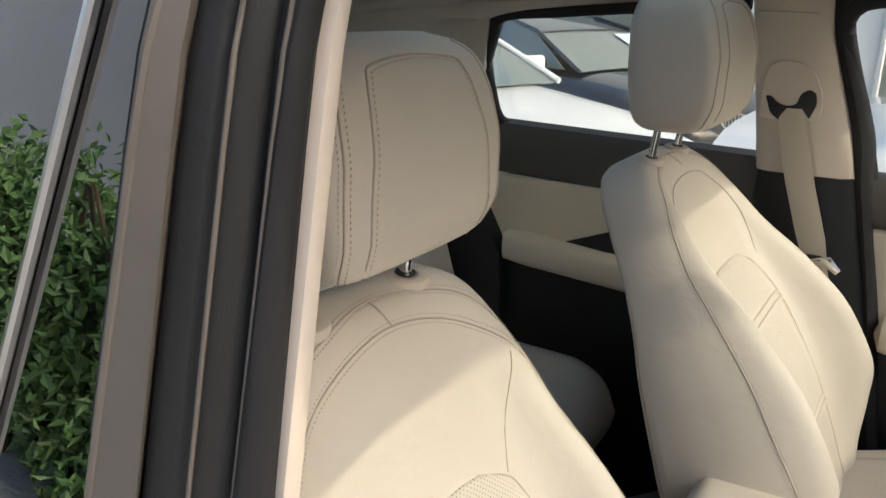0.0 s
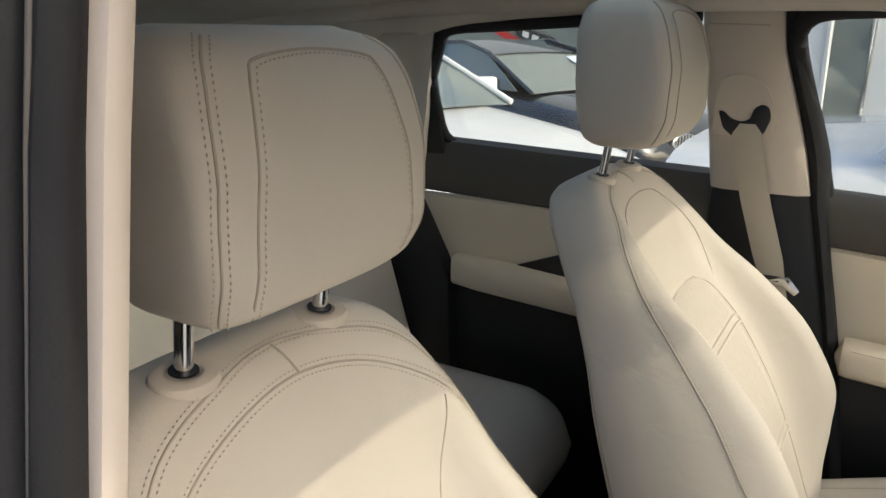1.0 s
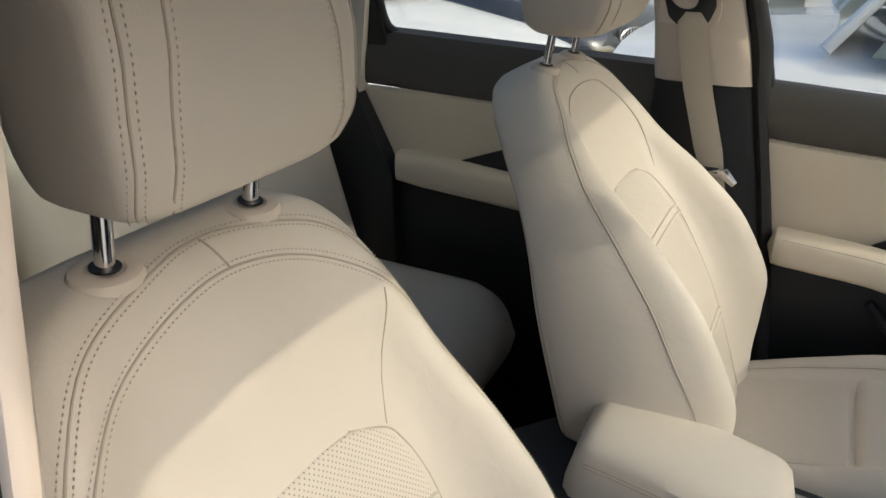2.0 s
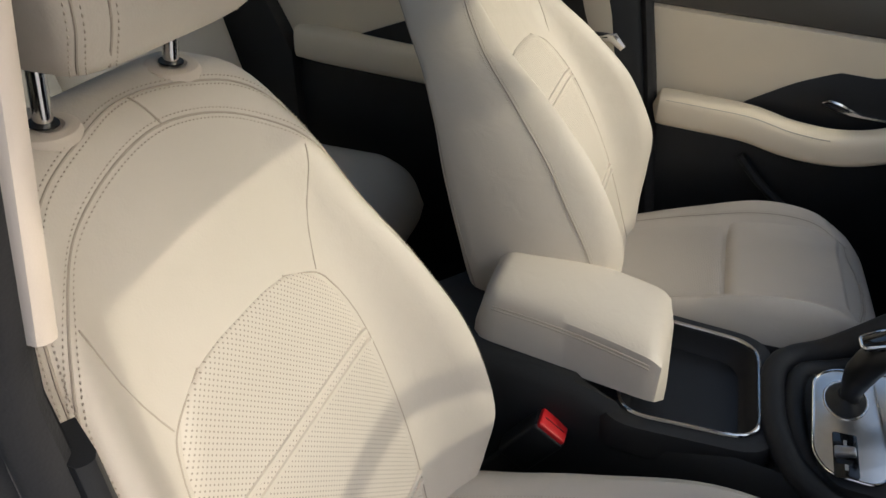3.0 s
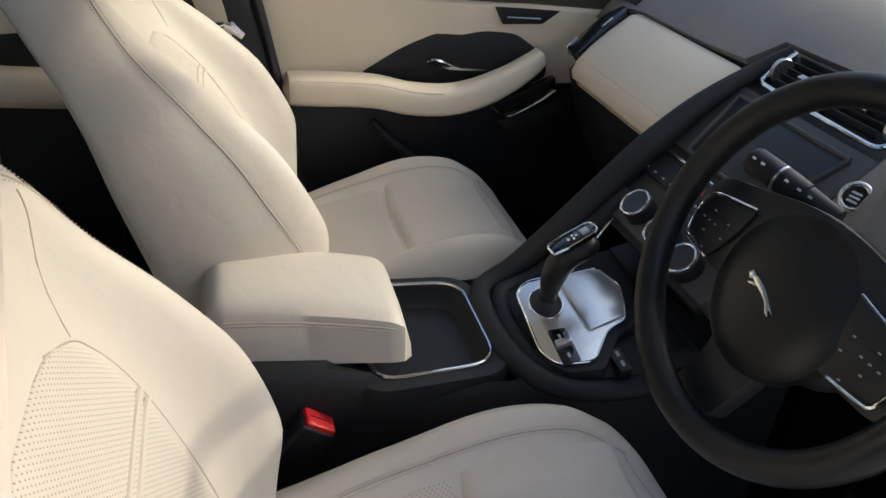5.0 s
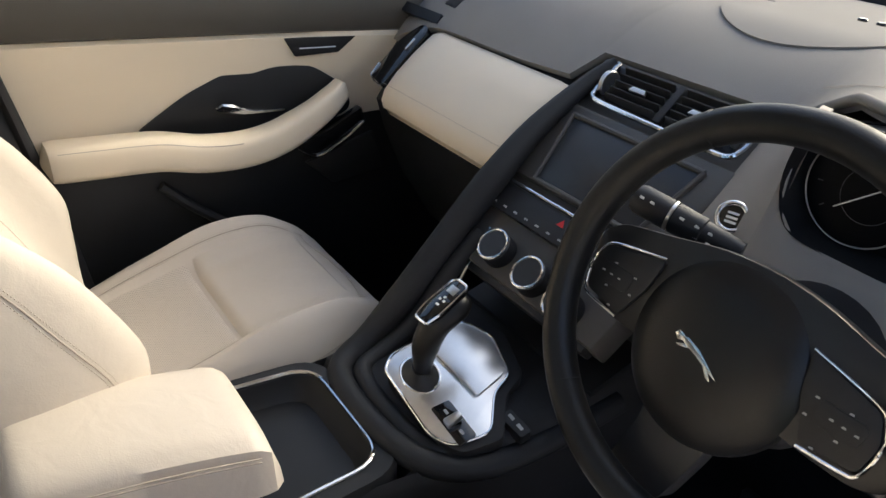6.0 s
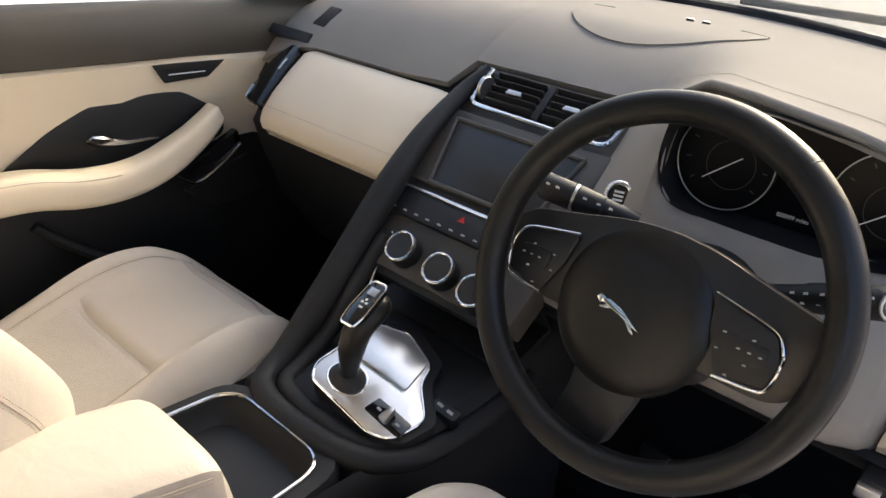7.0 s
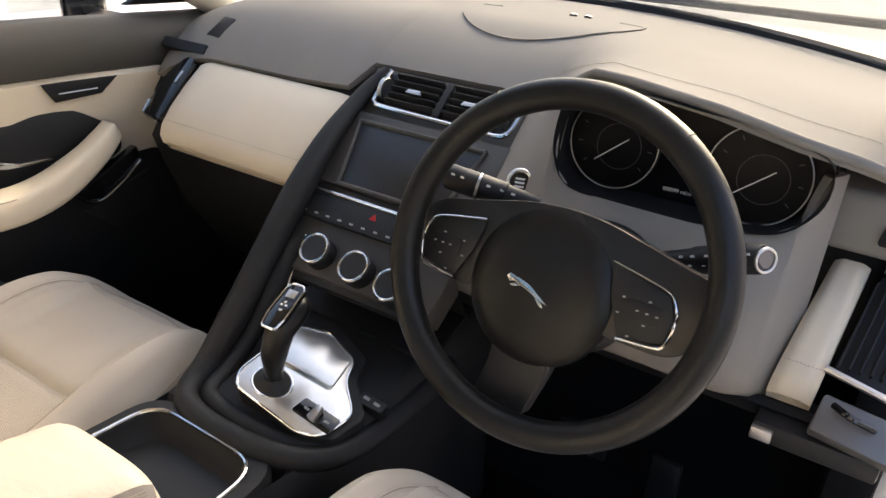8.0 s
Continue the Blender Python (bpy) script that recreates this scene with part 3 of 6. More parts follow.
for off in (-0.003, 0.003):
    pts = [Vector((0.010 + 0.046 * t - 0.0005, 0.178 + 0.282 * t, 0.730 + (0.094 - 0.020 * t + 0.012 * math.sin(math.pi * t)) * 0.72 + off)) for t in np.linspace(0.10, 0.90, 40)]
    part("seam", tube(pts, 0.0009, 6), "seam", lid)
# U-shaped padded surround that runs up into the dash as a grab beam
BEAM = [(-0.126, 1.100, 1.111), (-0.143, 1.058, 1.078), (-0.150, 0.972, 1.018), (-0.150, 0.895, 0.948), (-0.150, 0.815, 0.862), (-0.150, 0.745, 0.786), (-0.149, 0.685, 0.732), (-0.140, 0.640, 0.714), (-0.112, 0.616, 0.712), (-0.05, 0.606, 0.713), (0.04, 0.612, 0.712), (0.095, 0.640, 0.706), (0.126, 0.70, 0.700), (0.138, 0.80, 0.705), (0.142, 0.92, 0.72)]
pts = spline(BEAM, 90)
part("grab_beam", tube(pts, [0.011 + 0.013 * min(1, k / 20) - 0.006 * min(1, max(0, (k - 38) / 12)) for k in range(90)], 14), "black_soft", console, "black padded grab beam sweeping up to the dashboard")
inner = spline([(-0.118, 0.86, 0.895), (-0.120, 0.80, 0.83), (-0.121, 0.745, 0.765), (-0.118, 0.69, 0.735), (-0.105, 0.650, 0.727), (-0.05, 0.634, 0.728), (0.035, 0.636, 0.727), (0.085, 0.658, 0.725), (0.110, 0.72, 0.722), (0.118, 0.82, 0.735)], 60)
part("surround", tube([p - Vector((0, 0, 0.010 + 0.05 * max(0, p.x))) for p in inner], 0.014, 12), "black_soft", console, "black inner surround")
# brushed plate, lifted on a small plinth
pm = facing((0.0, 0.70, 0.757), (1, 0, -0.17), (0, 1, 0.18))
OUT = [(-0.062, -0.030), (-0.045, -0.052), (0.078, -0.056), (0.106, -0.040), (0.116, 0.012), (0.068, 0.052), (0.056, 0.088), (-0.010, 0.108), (-0.060, 0.088)]
part("plinth", plate(pm @ pose(0, 0, -0.035), [(x * 1.12, y * 1.10 + 0.01) for x, y in OUT], 0.034, 0.004, 0.012), "black_soft", console)
pl = part("gear_plate", plate(pm, OUT, 0.004, 0.0012, 0.014), "brushed", console, "brushed aluminium gear plate with bright edge")
part("edge", tube([pm @ Vector((p[0], p[1], 0.004)) for p in rounded(OUT, 0.014)], 0.0018, 6, ring=True), "chrome", pl)
part("step", plate(pm @ pose(0.012, 0.048, 0.003), [(-0.060, -0.030), (0.048, -0.022), (0.050, -0.016), (0.040, 0.034), (-0.02, 0.050), (-0.064, 0.034)], 0.006, 0.0025, 0.01), "brushed", pl, "raised brushed step")
part("gaiter_frame", torus(pm @ pose(-0.010, -0.016, 0.005) @ Matrix.Diagonal((1.0, 0.82, 1, 1)), 0.031, 0.0022, 40, 8, 0.6), "chrome", pl)
part("gaiter", loft([[pm @ Vector((-0.010 + r * math.cos(a), -0.016 + 0.82 * r * math.sin(a), h)) for a in (2 * math.pi * q / 28 for q in range(28))] for r, h in ((0.030, 0.003), (0.027, 0.007), (0.019, 0.011), (0.013, 0.018))]), "black_hard", pl, "black gaiter")
sw = part("brake_switch", plate(pm @ pose(0.078, -0.020, 0.004), [(-0.034, -0.014), (0.034, -0.014), (0.032, 0.014), (-0.032, 0.014)], 0.002, 0.0006, 0.004), "gloss", pl, "black parking brake switch")
part("tab", plate(pm @ pose(0.078, -0.020, 0.006) @ pose(0, 0, 0, 12), [(-0.007, -0.012), (0.007, -0.012), (0.005, 0.012), (-0.005, 0.012)], 0.013, 0.003), "satin", sw)
for x in (-0.018, 0.018):
    part("symbol", plate(pm @ pose(0.078 + x, -0.020, 0.0062), [(-0.004, -0.002), (0.004, -0.002), (0.004, 0.002), (-0.004, 0.002)], 0.0003), "grey_mark", sw)
# small drive mode switch on the right of the plate
ds = part("mode_switch", plate(pm @ pose(0.118, 0.050, -0.020), [(-0.020, -0.012), (0.022, -0.008), (0.022, 0.010), (-0.020, 0.008)], 0.018, 0.002, 0.003), "black_hard", console, "small black mode switch with two symbols")
for x in (-0.009, 0.009):
    part("symbol", plate(pm @ pose(0.118 + x, 0.050, -0.0016), [(-0.005, -0.0025), (0.005, -0.0025), (0.005, 0.0025), (-0.005, 0.0025)], 0.0003), "grey_mark", ds)
# gear lever
stem = spline([(-0.006, 0.686, 0.762), (-0.005, 0.684, 0.790), (-0.002, 0.686, 0.820), (0.002, 0.696, 0.848), (0.006, 0.720, 0.867), (0.008, 0.742, 0.871)], 26)
lev = part("gear_lever", tube(stem, [0.0115, 0.0118, 0.0122, 0.0130, 0.0140, 0.0150, 0.0160, 0.0170, 0.0180, 0.019, 0.0192, 0.0195, 0.0198, 0.020, 0.020, 0.0202, 0.0204, 0.0205, 0.0206, 0.0206, 0.0204, 0.020, 0.019, 0.0175, 0.014, 0.008], 18), "wheel_leather", console, "black leather gear lever with chrome cap")
cm = facing((0.004, 0.700, 0.8785), (1, 0, 0.05), (0, 1, 0.55))
part("cap", plate(cm @ pose(0, -0.001, -0.003), [(-0.012, -0.033), (0.012, -0.033), (0.017, -0.012), (0.015, 0.034), (0.010, 0.040), (-0.010, 0.040), (-0.015, 0.034), (-0.017, -0.012)], 0.007, 0.002, 0.006), "gloss", lev, "gloss black cap of the gear lever")
part("cap_outline", tube([cm @ Vector((p[0], p[1], 0.0036)) for p in rounded([(-0.0125, -0.034), (0.0125, -0.034), (0.0165, -0.012), (0.0148, 0.033), (0.010, 0.039), (-0.010, 0.039), (-0.0148, 0.033), (-0.0165, -0.012)], 0.005)], 0.0018, 6, ring=True), "chrome", lev, "chrome outline of the cap")
part("cap_inlay", plate(cm @ pose(0, -0.002, 0.0036), [(-0.009, -0.029), (0.009, -0.029), (0.013, -0.012), (0.0115, 0.012), (-0.0115, 0.012), (-0.013, -0.012)], 0.001, 0.0003), "gloss", lev)
part("cap_button", plate(cm @ pose(0, 0.023, 0.0036), [(-0.008, -0.006), (0.008, -0.006), (0.008, 0.006), (-0.008, 0.006)], 0.0016, 0.0005), "satin", lev)
for x, y, w in ((-0.004, 0.004, 0.0022), (0.004, 0.004, 0.0022), (0.0, -0.004, 0.003), (0.0, 0.009, 0.0018)):
    part("symbol", plate(cm @ pose(x, y, 0.0047), [(-w, -0.0016), (w, -0.0016), (w, 0.0016), (-w, 0.0016)], 0.0003), "white", lev)

# belt buckle beside the driver seat
buckle = thing("belt_buckle", "black seat belt buckle with red release button", "belt buckle")
BK = facing((0.080, 0.320, 0.664), (0, 0.83, -0.56), (-1, 0, 0))      # z of this pose points out of the button
part("housing", rbox(-0.027, 0.027, -0.019, 0.019, -0.085, 0.004, 0.006, 3, BK), "black_hard", buckle, "black buckle housing")
btn = part("button", rbox(-0.023, 0.023, -0.0165, 0.0165, -0.004, 0.010, 0.003, 3, BK), "red", buckle, "red release button")
part("button_groove", rbox(-0.017, 0.017, -0.0008, 0.0008, 0.0095, 0.0106, 0, 1, BK), "black_hard", btn)
part("stalk", rbox(-0.016, 0.016, -0.008, 0.008, -0.26, -0.07, 0.004, 2, BK), "black_soft", buckle, "black buckle stalk")

# ---- dashboard ----
dash = thing("dashboard", "dark stitched dashboard with cream panels, vents and a dark screen", "dashboard")
EX = (-0.68, -0.56, -0.30, -0.185, -0.165, 0.155, 0.175, 0.22, 0.28, 0.35, 0.46, 0.55, 0.61, 0.66, 0.70)
EY = (1.045, 1.056, 1.060, 1.064, 1.115, 1.112, 1.10, 1.065, 1.010, 0.955, 0.935, 0.930, 0.945, 0.975, 1.01)
EZ = (1.070, 1.075, 1.076, 1.082, 1.116, 1.120, 1.126, 1.160, 1.198, 1.208, 1.200, 1.184, 1.171, 1.150, 1.120)
XS = sorted(set([round(x, 4) for x in np.linspace(-0.68, 0.70, 47)] + [-0.186, -0.165, 0.155, 0.175]))


def dash_top(x, s):
    yf, zf = table(x, EX, EY, EZ)
    yb = 1.66 - 0.50 * x * x
    y = yf + (yb - yf) * s
    k = min(1, s * 2.6)
    rise = 1.188 - 0.02 * (abs(x) / 0.68) ** 2
    z = zf + (rise - zf) * (1 - (1 - k) ** 2) + 0.012 * math.sin(math.pi * min(1, s * 1.6)) * max(0, 1 - abs(x - 0.45) / 0.4) - 0.02 * max(0, s - 0.7)
    if x < -0.5:
        z -= 0.05 * ((-0.5 - x) / 0.18) ** 2 * (1 - 0.4 * s)
    return Vector((x, y, z))


SS = [0, 0.012, 0.03, 0.06, 0.1, 0.16, 0.23, 0.31, 0.4, 0.52, 0.66, 0.82, 1.0]
rows = [[dash_top(x, s) for x in XS] for s in SS]
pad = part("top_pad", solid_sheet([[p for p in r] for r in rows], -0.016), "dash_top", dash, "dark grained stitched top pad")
for off in (0.050, 0.0535):
    pts, nor = [], []
    for x in np.linspace(0.17, 0.68, 120):
        e = table(x, EX, EY)[0]
        yb = 1.66 - 0.50 * x * x
        s = (off + 0.02 * math.sin(math.pi * (x - 0.17) / 0.51)) / (yb - e)
        pts.append(dash_top(x, s) + Vector((0, 0, 0.0008)))
        nor.append(Vector((0, -0.2, 0.98)))
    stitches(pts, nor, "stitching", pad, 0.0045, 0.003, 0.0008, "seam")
lip = [dash_top(x, 0.0) + Vector((0, -0.001, -0.004)) for x in np.linspace(0.20, 0.66, 40)]
part("hood_lip", tube(lip, 0.0065, 10), "dash_top", dash, "dark rolled lip over the instruments")
# speaker cover with slots


def on_dash(x, y, lift=0.0):
    yf = table(x, EX, EY)[0]
    return dash_top(x, (y - yf) / (1.66 - 0.50 * x * x - yf)) + Vector((0, 0, lift))


spk_rows = []
for v in np.linspace(0, 1, 12):
    row = []
    for x in np.linspace(-0.135, 0.205, 25):
        q = max(0.0, 1 - ((x - 0.035) / 0.1701) ** 2) ** 0.5
        row.append(on_dash(x, (1.405 - 0.185 * q) * (1 - v) + 1.415 * v, 0.0004 + 0.0005 * min(1, 6 * min(v, 1 - v) + 0.1)))
    spk_rows.append(row)
cover = part("speaker_cover", solid_sheet(spk_rows, 0.0025), "dash_top", dash, "flat dark speaker cover")
for a, b in (((-0.125, 1.408), (-0.085, 1.414)), ((0.155, 1.418), (0.20, 1.412))):
    part("slot", tube([on_dash(*a, 0.003), on_dash(*b, 0.003)], 0.0028, 6, flat=0.4), "black_hard", cover)
for x in (0.055, 0.085):
    part("sensor", disc(Matrix.Translation(on_dash(x, 1.435, -0.001)), 0.008, 0.006, 16, 0.002), "gloss", cover)
part("corner_grille", prism([on_dash(*q, -0.002) for q in ((-0.575, 1.095), (-0.535, 1.090), (-0.525, 1.128), (-0.562, 1.133))], (0, 0, 0.004), 0.001), "black_hard", dash, "small black demister grille")
# windscreen scuttle and its black line
part("scuttle", tube([(x, 1.665 - 0.50 * x * x, 1.180 - 0.02 * (abs(x) / 0.68) ** 2) for x in np.linspace(-0.70, 0.70, 30)], 0.016, 8), "rubber", dash, "black lower windscreen edge")

part("carcass", rbox(-0.69, 0.69, 1.085, 1.62, 0.76, 1.070, 0.01), "black_hard", dash, "black inner body of the dashboard")

# passenger panel
GP = facing((0, 1.049, 1.060), (1, 0, 0), (0, 0.099, 0.090))
PROF = [(-0.020, -0.012), (0.013, -0.002), (0.002, 0.005), (-0.05, 0.010), (-0.10, 0.011), (-0.140, 0.006), (-0.158, -0.004), (-0.166, -0.020), (-0.160, -0.045)]


def cream_panel(x_of, n, name, label, drop=0.0):
    prof = [(v - drop, w) for v, w in PROF]
    rings = []
    for k in range(n + 1):
        t = k / n
        e = min(1, min(t, 1 - t) * n / 1.6)
        rings.append([GP @ Vector((x_of(t, v), v, w - 0.010 * (1 - e))) for v, w in prof[1:]] + [GP @ Vector((x_of(t, v), v, -0.05)) for v, w in prof[:0:-1]])
    return part(name, loft(rings), "leather_door", dash, label)


glove = cream_panel(lambda t, v: (-0.552 + 0.010 * (v / 0.16) * 0) * (1 - t) + t * (-0.168 + 0.06 * v), 24, "glove_panel", "smooth cream leather panel over the glovebox")
pts = [GP @ Vector((-0.550 + 0.365 * t, -0.134, 0.0085)) for t in np.linspace(0, 1, 30)]
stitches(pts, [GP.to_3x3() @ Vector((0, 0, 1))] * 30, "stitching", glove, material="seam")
part("lower_dash", solid_sheet([[(x, y, z) for x in np.linspace(-0.61, -0.10, 9)] for y, z in ((0.985, 0.955), (0.965, 0.925), (0.985, 0.86), (1.03, 0.76), (1.12, 0.62))], 0.02), "black_hard", dash, "black lower dashboard and glovebox")
# left end vent of the dash
lv = part("side_vent", plate(GP @ pose(-0.583, -0.055, -0.018), [(-0.030, -0.075), (0.026, -0.085), (0.026, 0.06), (-0.006, 0.066), (-0.030, 0.02)], 0.022, 0.004, 0.012), "gloss", dash, "gloss black side vent with chrome slider")
part("slider", plate(GP @ pose(-0.572, -0.040, 0.004), [(-0.004, -0.014), (0.002, -0.014), (0.004, 0.014), (-0.002, 0.014)], 0.005, 0.001), "chrome", lv)
part("vent_rim", tube([GP @ Vector((-0.583 + x, -0.055 + y, 0.004)) for x, y in ((-0.030, -0.045), (-0.026, -0.075), (0.0, -0.084), (0.022, -0.086))], 0.0022, 8), "chrome", lv)
part("end_fill", solid_sheet([[(x, y, z) for x in (-0.70, -0.55)] for y, z in ((1.060, 1.078), (1.085, 1.06), (1.040, 0.985), (1.040, 0.92), (1.08, 0.7))], 0.02), "black_soft", dash)

# centre stack
ST = facing((0, 1.045, 1.060), (1, 0, 0), (0, math.cos(radians(42)), math.sin(radians(42))))
part("centre_panel", plate(ST @ pose(0, 0, -0.06), [(-0.150, -0.30), (0.150, -0.30), (0.172, 0.0), (0.160, 0.085), (-0.160, 0.085), (-0.150, 0)], 0.052, 0.004), "stack", dash, "dark centre stack")
# vents
vm = ST @ pose(0.003, 0.040, 0)
vent = part("centre_vent", plate(vm @ pose(0, 0, -0.012), [(-0.132, -0.030), (0.132, -0.030), (0.136, 0.036), (-0.136, 0.036)], 0.004), "black_hard", dash, "black centre air vents in a chrome frame")
fr = [(-0.121, 0.036), (-0.123, 0.010), (-0.125, -0.016), (-0.121, -0.030), (-0.106, -0.035), (-0.05, -0.037), (0.02, -0.038), (0.08, -0.039), (0.118, -0.039), (0.132, -0.034), (0.138, -0.020), (0.141, 0.005), (0.145, 0.028)]
part("vent_frame", tube([vm @ Vector((x, y, 0.003)) for x, y in [tuple(p)[:2] for p in spline([(a, b, 0) for a, b in fr], 60)]], 0.0042, 8), "chrome", vent, "chrome vent surround")
part("divider", plate(vm @ pose(0.0, 0, -0.010), [(-0.007, -0.030), (0.007, -0.030), (0.006, 0.036), (-0.006, 0.036)], 0.013, 0.002), "black_soft", vent)
for side in (-1, 1):
    cx = side * 0.058
    for k in range(5):
        part("slat", rbox(cx - 0.048, cx + 0.048, -0.0012, 0.0012, -0.008, 0.006, 0.0008, 1, vm @ pose(0, -0.020 + 0.0125 * k, 0, -25)), "black_soft", vent)
    part("vane_slider", plate(vm @ pose(cx - 0.004 * side, 0.001, 0.004), [(-0.016, -0.004), (0.016, -0.004), (0.012, 0.004), (-0.012, 0.004)], 0.006, 0.0015), "satin", vent)
    wx = side * 0.118
    part("thumb_wheel", disc(vm @ pose(wx, 0.002, -0.004) @ pose(0, 0, 0, 0, 90, 0) @ pose(0, 0, -0.004), 0.020, 0.008, 24, 0.001), "satin", vent)
# screen
scr = part("screen_surround", plate(ST @ pose(0, 0, -0.010), [(-0.146, -0.150), (0.146, -0.150), (0.160, -0.012), (-0.152, -0.012)], 0.013, 0.004, 0.01), "stack", dash, "dark recessed screen surround")
part("screen", plate(ST @ pose(0, 0, 0.0022), [(-0.098, -0.142), (0.098, -0.142), (0.118, -0.034), (-0.118, -0.034)], 0.0016, 0.0005), "screen", dash, "switched-off dark touchscreen")
for a, b in (((-0.098, -0.146), (-0.121, -0.030)), ((0.098, -0.146), (0.121, -0.030)), ((-0.121, -0.030), (0.121, -0.030)), ((-0.098, -0.147), (0.098, -0.147))):
    part("bezel", tube([ST @ Vector((*a, 0.004)), ST @ Vector((*b, 0.004))], 0.0045, 8), "stack", scr)
strip = part("chrome_strip", tube([ST @ Vector((x, -0.1665, 0.004)) for x in (-0.137, 0.0, 0.137)], 0.0032, 8), "chrome", dash, "thin chrome strip")
bt = part("climate_panel", plate(ST @ pose(0, -0.188, -0.010), [(-0.142, -0.026), (0.142, -0.026), (0.142, 0.018), (-0.142, 0.018)], 0.013, 0.002), "black_hard", dash, "black row of climate buttons")
for k, x in enumerate(np.linspace(-0.130, 0.130, 12)):
    part("symbol", plate(ST @ pose(x, -0.206, 0.0033), [(-0.0040, -0.0014), (0.0040, -0.0014), (0.0036, 0.0014), (-0.0030, 0.0018)], 0.0004), "grey_mark", bt)
part("hazard", plate(ST @ pose(-0.004, -0.184, 0.0032), [(-0.007, -0.005), (0.007, -0.005), (0.0, 0.006)], 0.0006), "red", bt, "red hazard triangle")
part("lower_panel", plate(ST @ pose(0, -0.25, -0.05), [(-0.135, -0.060), (0.135, -0.060), (0.142, 0.040), (-0.142, 0.040)], 0.030, 0.004), "black_hard", dash, "black lower stack")
for x, y in ((-0.064, -0.265), (0.016, -0.270), (0.086, -0.277)):
    k = part("climate_knob", disc(ST @ pose(x, y, -0.022), 0.0255, 0.040, 36, 0.004), "black_hard", dash, "black climate knob with chrome ring")
    part("ring", torus(ST @ pose(x, y, 0.0185), 0.0232, 0.0022, 40, 8), "chrome", k)
    part("face", disc(ST @ pose(x, y, 0.0170), 0.0212, 0.0015, 32), "screen", k)
# chrome strut beside the stack
part("strut", tube(spline([(-0.112, 0.872, 0.890), (-0.112, 0.848, 0.858), (-0.106, 0.820, 0.826), (-0.088, 0.785, 0.800), (-0.075, 0.765, 0.790)], 30), 0.0035, 8), "chrome", dash, "thin chrome trim line")
part("stack_cave", solid_sheet([[(x, y, z) for x in (-0.14, 0.0, 0.14)] for y, z in ((0.86, 0.86), (0.93, 0.83), (0.96, 0.79), (0.86, 0.762))], 0.01), "black_hard", dash, "black storage cubby")

# driver fascia
LOW = ((0.86, 0.90), (0.915, 0.855))
FX = (0.150, 0.20, 0.252, 0.264, 0.274, 0.30, 0.38, 0.46, 0.54, 0.570, 0.586, 0.60, 0.63)
FP = [((1.108, 1.112), (1.045, 1.058), (0.95, 0.968), (0.90, 0.90), (0.915, 0.855)),
      ((1.07, 1.140), (0.98, 1.062), (0.925, 0.99), (0.885, 0.90), (0.915, 0.855)),
      ((0.995, 1.180), (0.935, 1.075), (0.90, 1.0), (0.87, 0.90), (0.915, 0.855)),
      ((0.950, 1.175), (0.926, 1.080), (0.89, 1.0), (0.865, 0.90), (0.915, 0.855)),
      ((0.932, 1.085), (0.918, 1.058), (0.885, 1.0), *LOW),
      ((0.928, 1.060), (0.910, 1.044), (0.88, 0.995), *LOW),
      ((0.925, 1.060), (0.905, 1.044), (0.875, 0.99), *LOW),
      ((0.925, 1.060), (0.905, 1.044), (0.875, 0.99), *LOW),
      ((0.930, 1.067), (0.912, 1.048), (0.882, 0.995), *LOW),
      ((0.936, 1.088), (0.925, 1.058), (0.90, 1.0), (0.88, 0.90), (0.925, 0.855)),
      ((0.955, 1.140), (0.950, 1.065), (0.93, 1.0), (0.91, 0.90), (0.94, 0.858)),
      ((0.985, 1.140), (0.980, 1.065), (0.965, 1.0), (0.945, 0.90), (0.97, 0.86)),
      ((1.000, 1.130), (0.995, 1.065), (0.97, 0.99), (0.95, 0.90), (0.98, 0.86))]


def fascia_point(x, s):
    cols = []
    for i in range(5):
        cols.append(Vector((x, *table(x, FX, [p[i][0] for p in FP], [p[i][1] for p in FP]))))
    k = s * 4
    i = min(3, int(k))
    ext = [cols[0] * 2 - cols[1]] + cols + [cols[-1] * 2 - cols[-2]]
    a, b, c, d = ext[i:i + 4]
    t = k - i
    return 0.5 * (2 * b + (c - a) * t + (2 * a - 5 * b + 4 * c - d) * t * t + (3 * b - a - 3 * c + d) * t ** 3)


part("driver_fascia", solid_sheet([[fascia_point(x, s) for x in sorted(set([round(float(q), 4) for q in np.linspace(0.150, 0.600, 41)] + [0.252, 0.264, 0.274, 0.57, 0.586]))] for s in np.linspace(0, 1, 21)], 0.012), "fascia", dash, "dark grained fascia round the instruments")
part("knee_panel", solid_sheet([[(x, y, z) for x in np.linspace(0.14, 0.70, 9)] for y, z in ((0.905, 0.865), (0.92, 0.84), (0.99, 0.80), (1.10, 0.74))], 0.012), "black_hard", dash, "black knee panel")
# instrument binnacle
OPEN = rounded([(0.265, 1.110), (0.284, 1.064), (0.34, 1.058), (0.50, 1.060), (0.560, 1.074), (0.592, 1.115), (0.590, 1.166), (0.50, 1.188), (0.36, 1.198), (0.274, 1.178)], 0.03, 4)
part("binnacle", loft([[(x, 0.925 + 0.10 * max(0, 0.30 - x) + 0.10 * max(0, x - 0.55), z) for x, z in OPEN], [(0.445 + (x - 0.445) * 0.98, 0.950, 1.125 + (z - 1.125) * 0.97) for x, z in OPEN], [(0.445 + (x - 0.445) * 0.97, 0.975, 1.125 + (z - 1.125) * 0.94) for x, z in OPEN]], caps=False), "black_hard", dash, "black instrument binnacle")
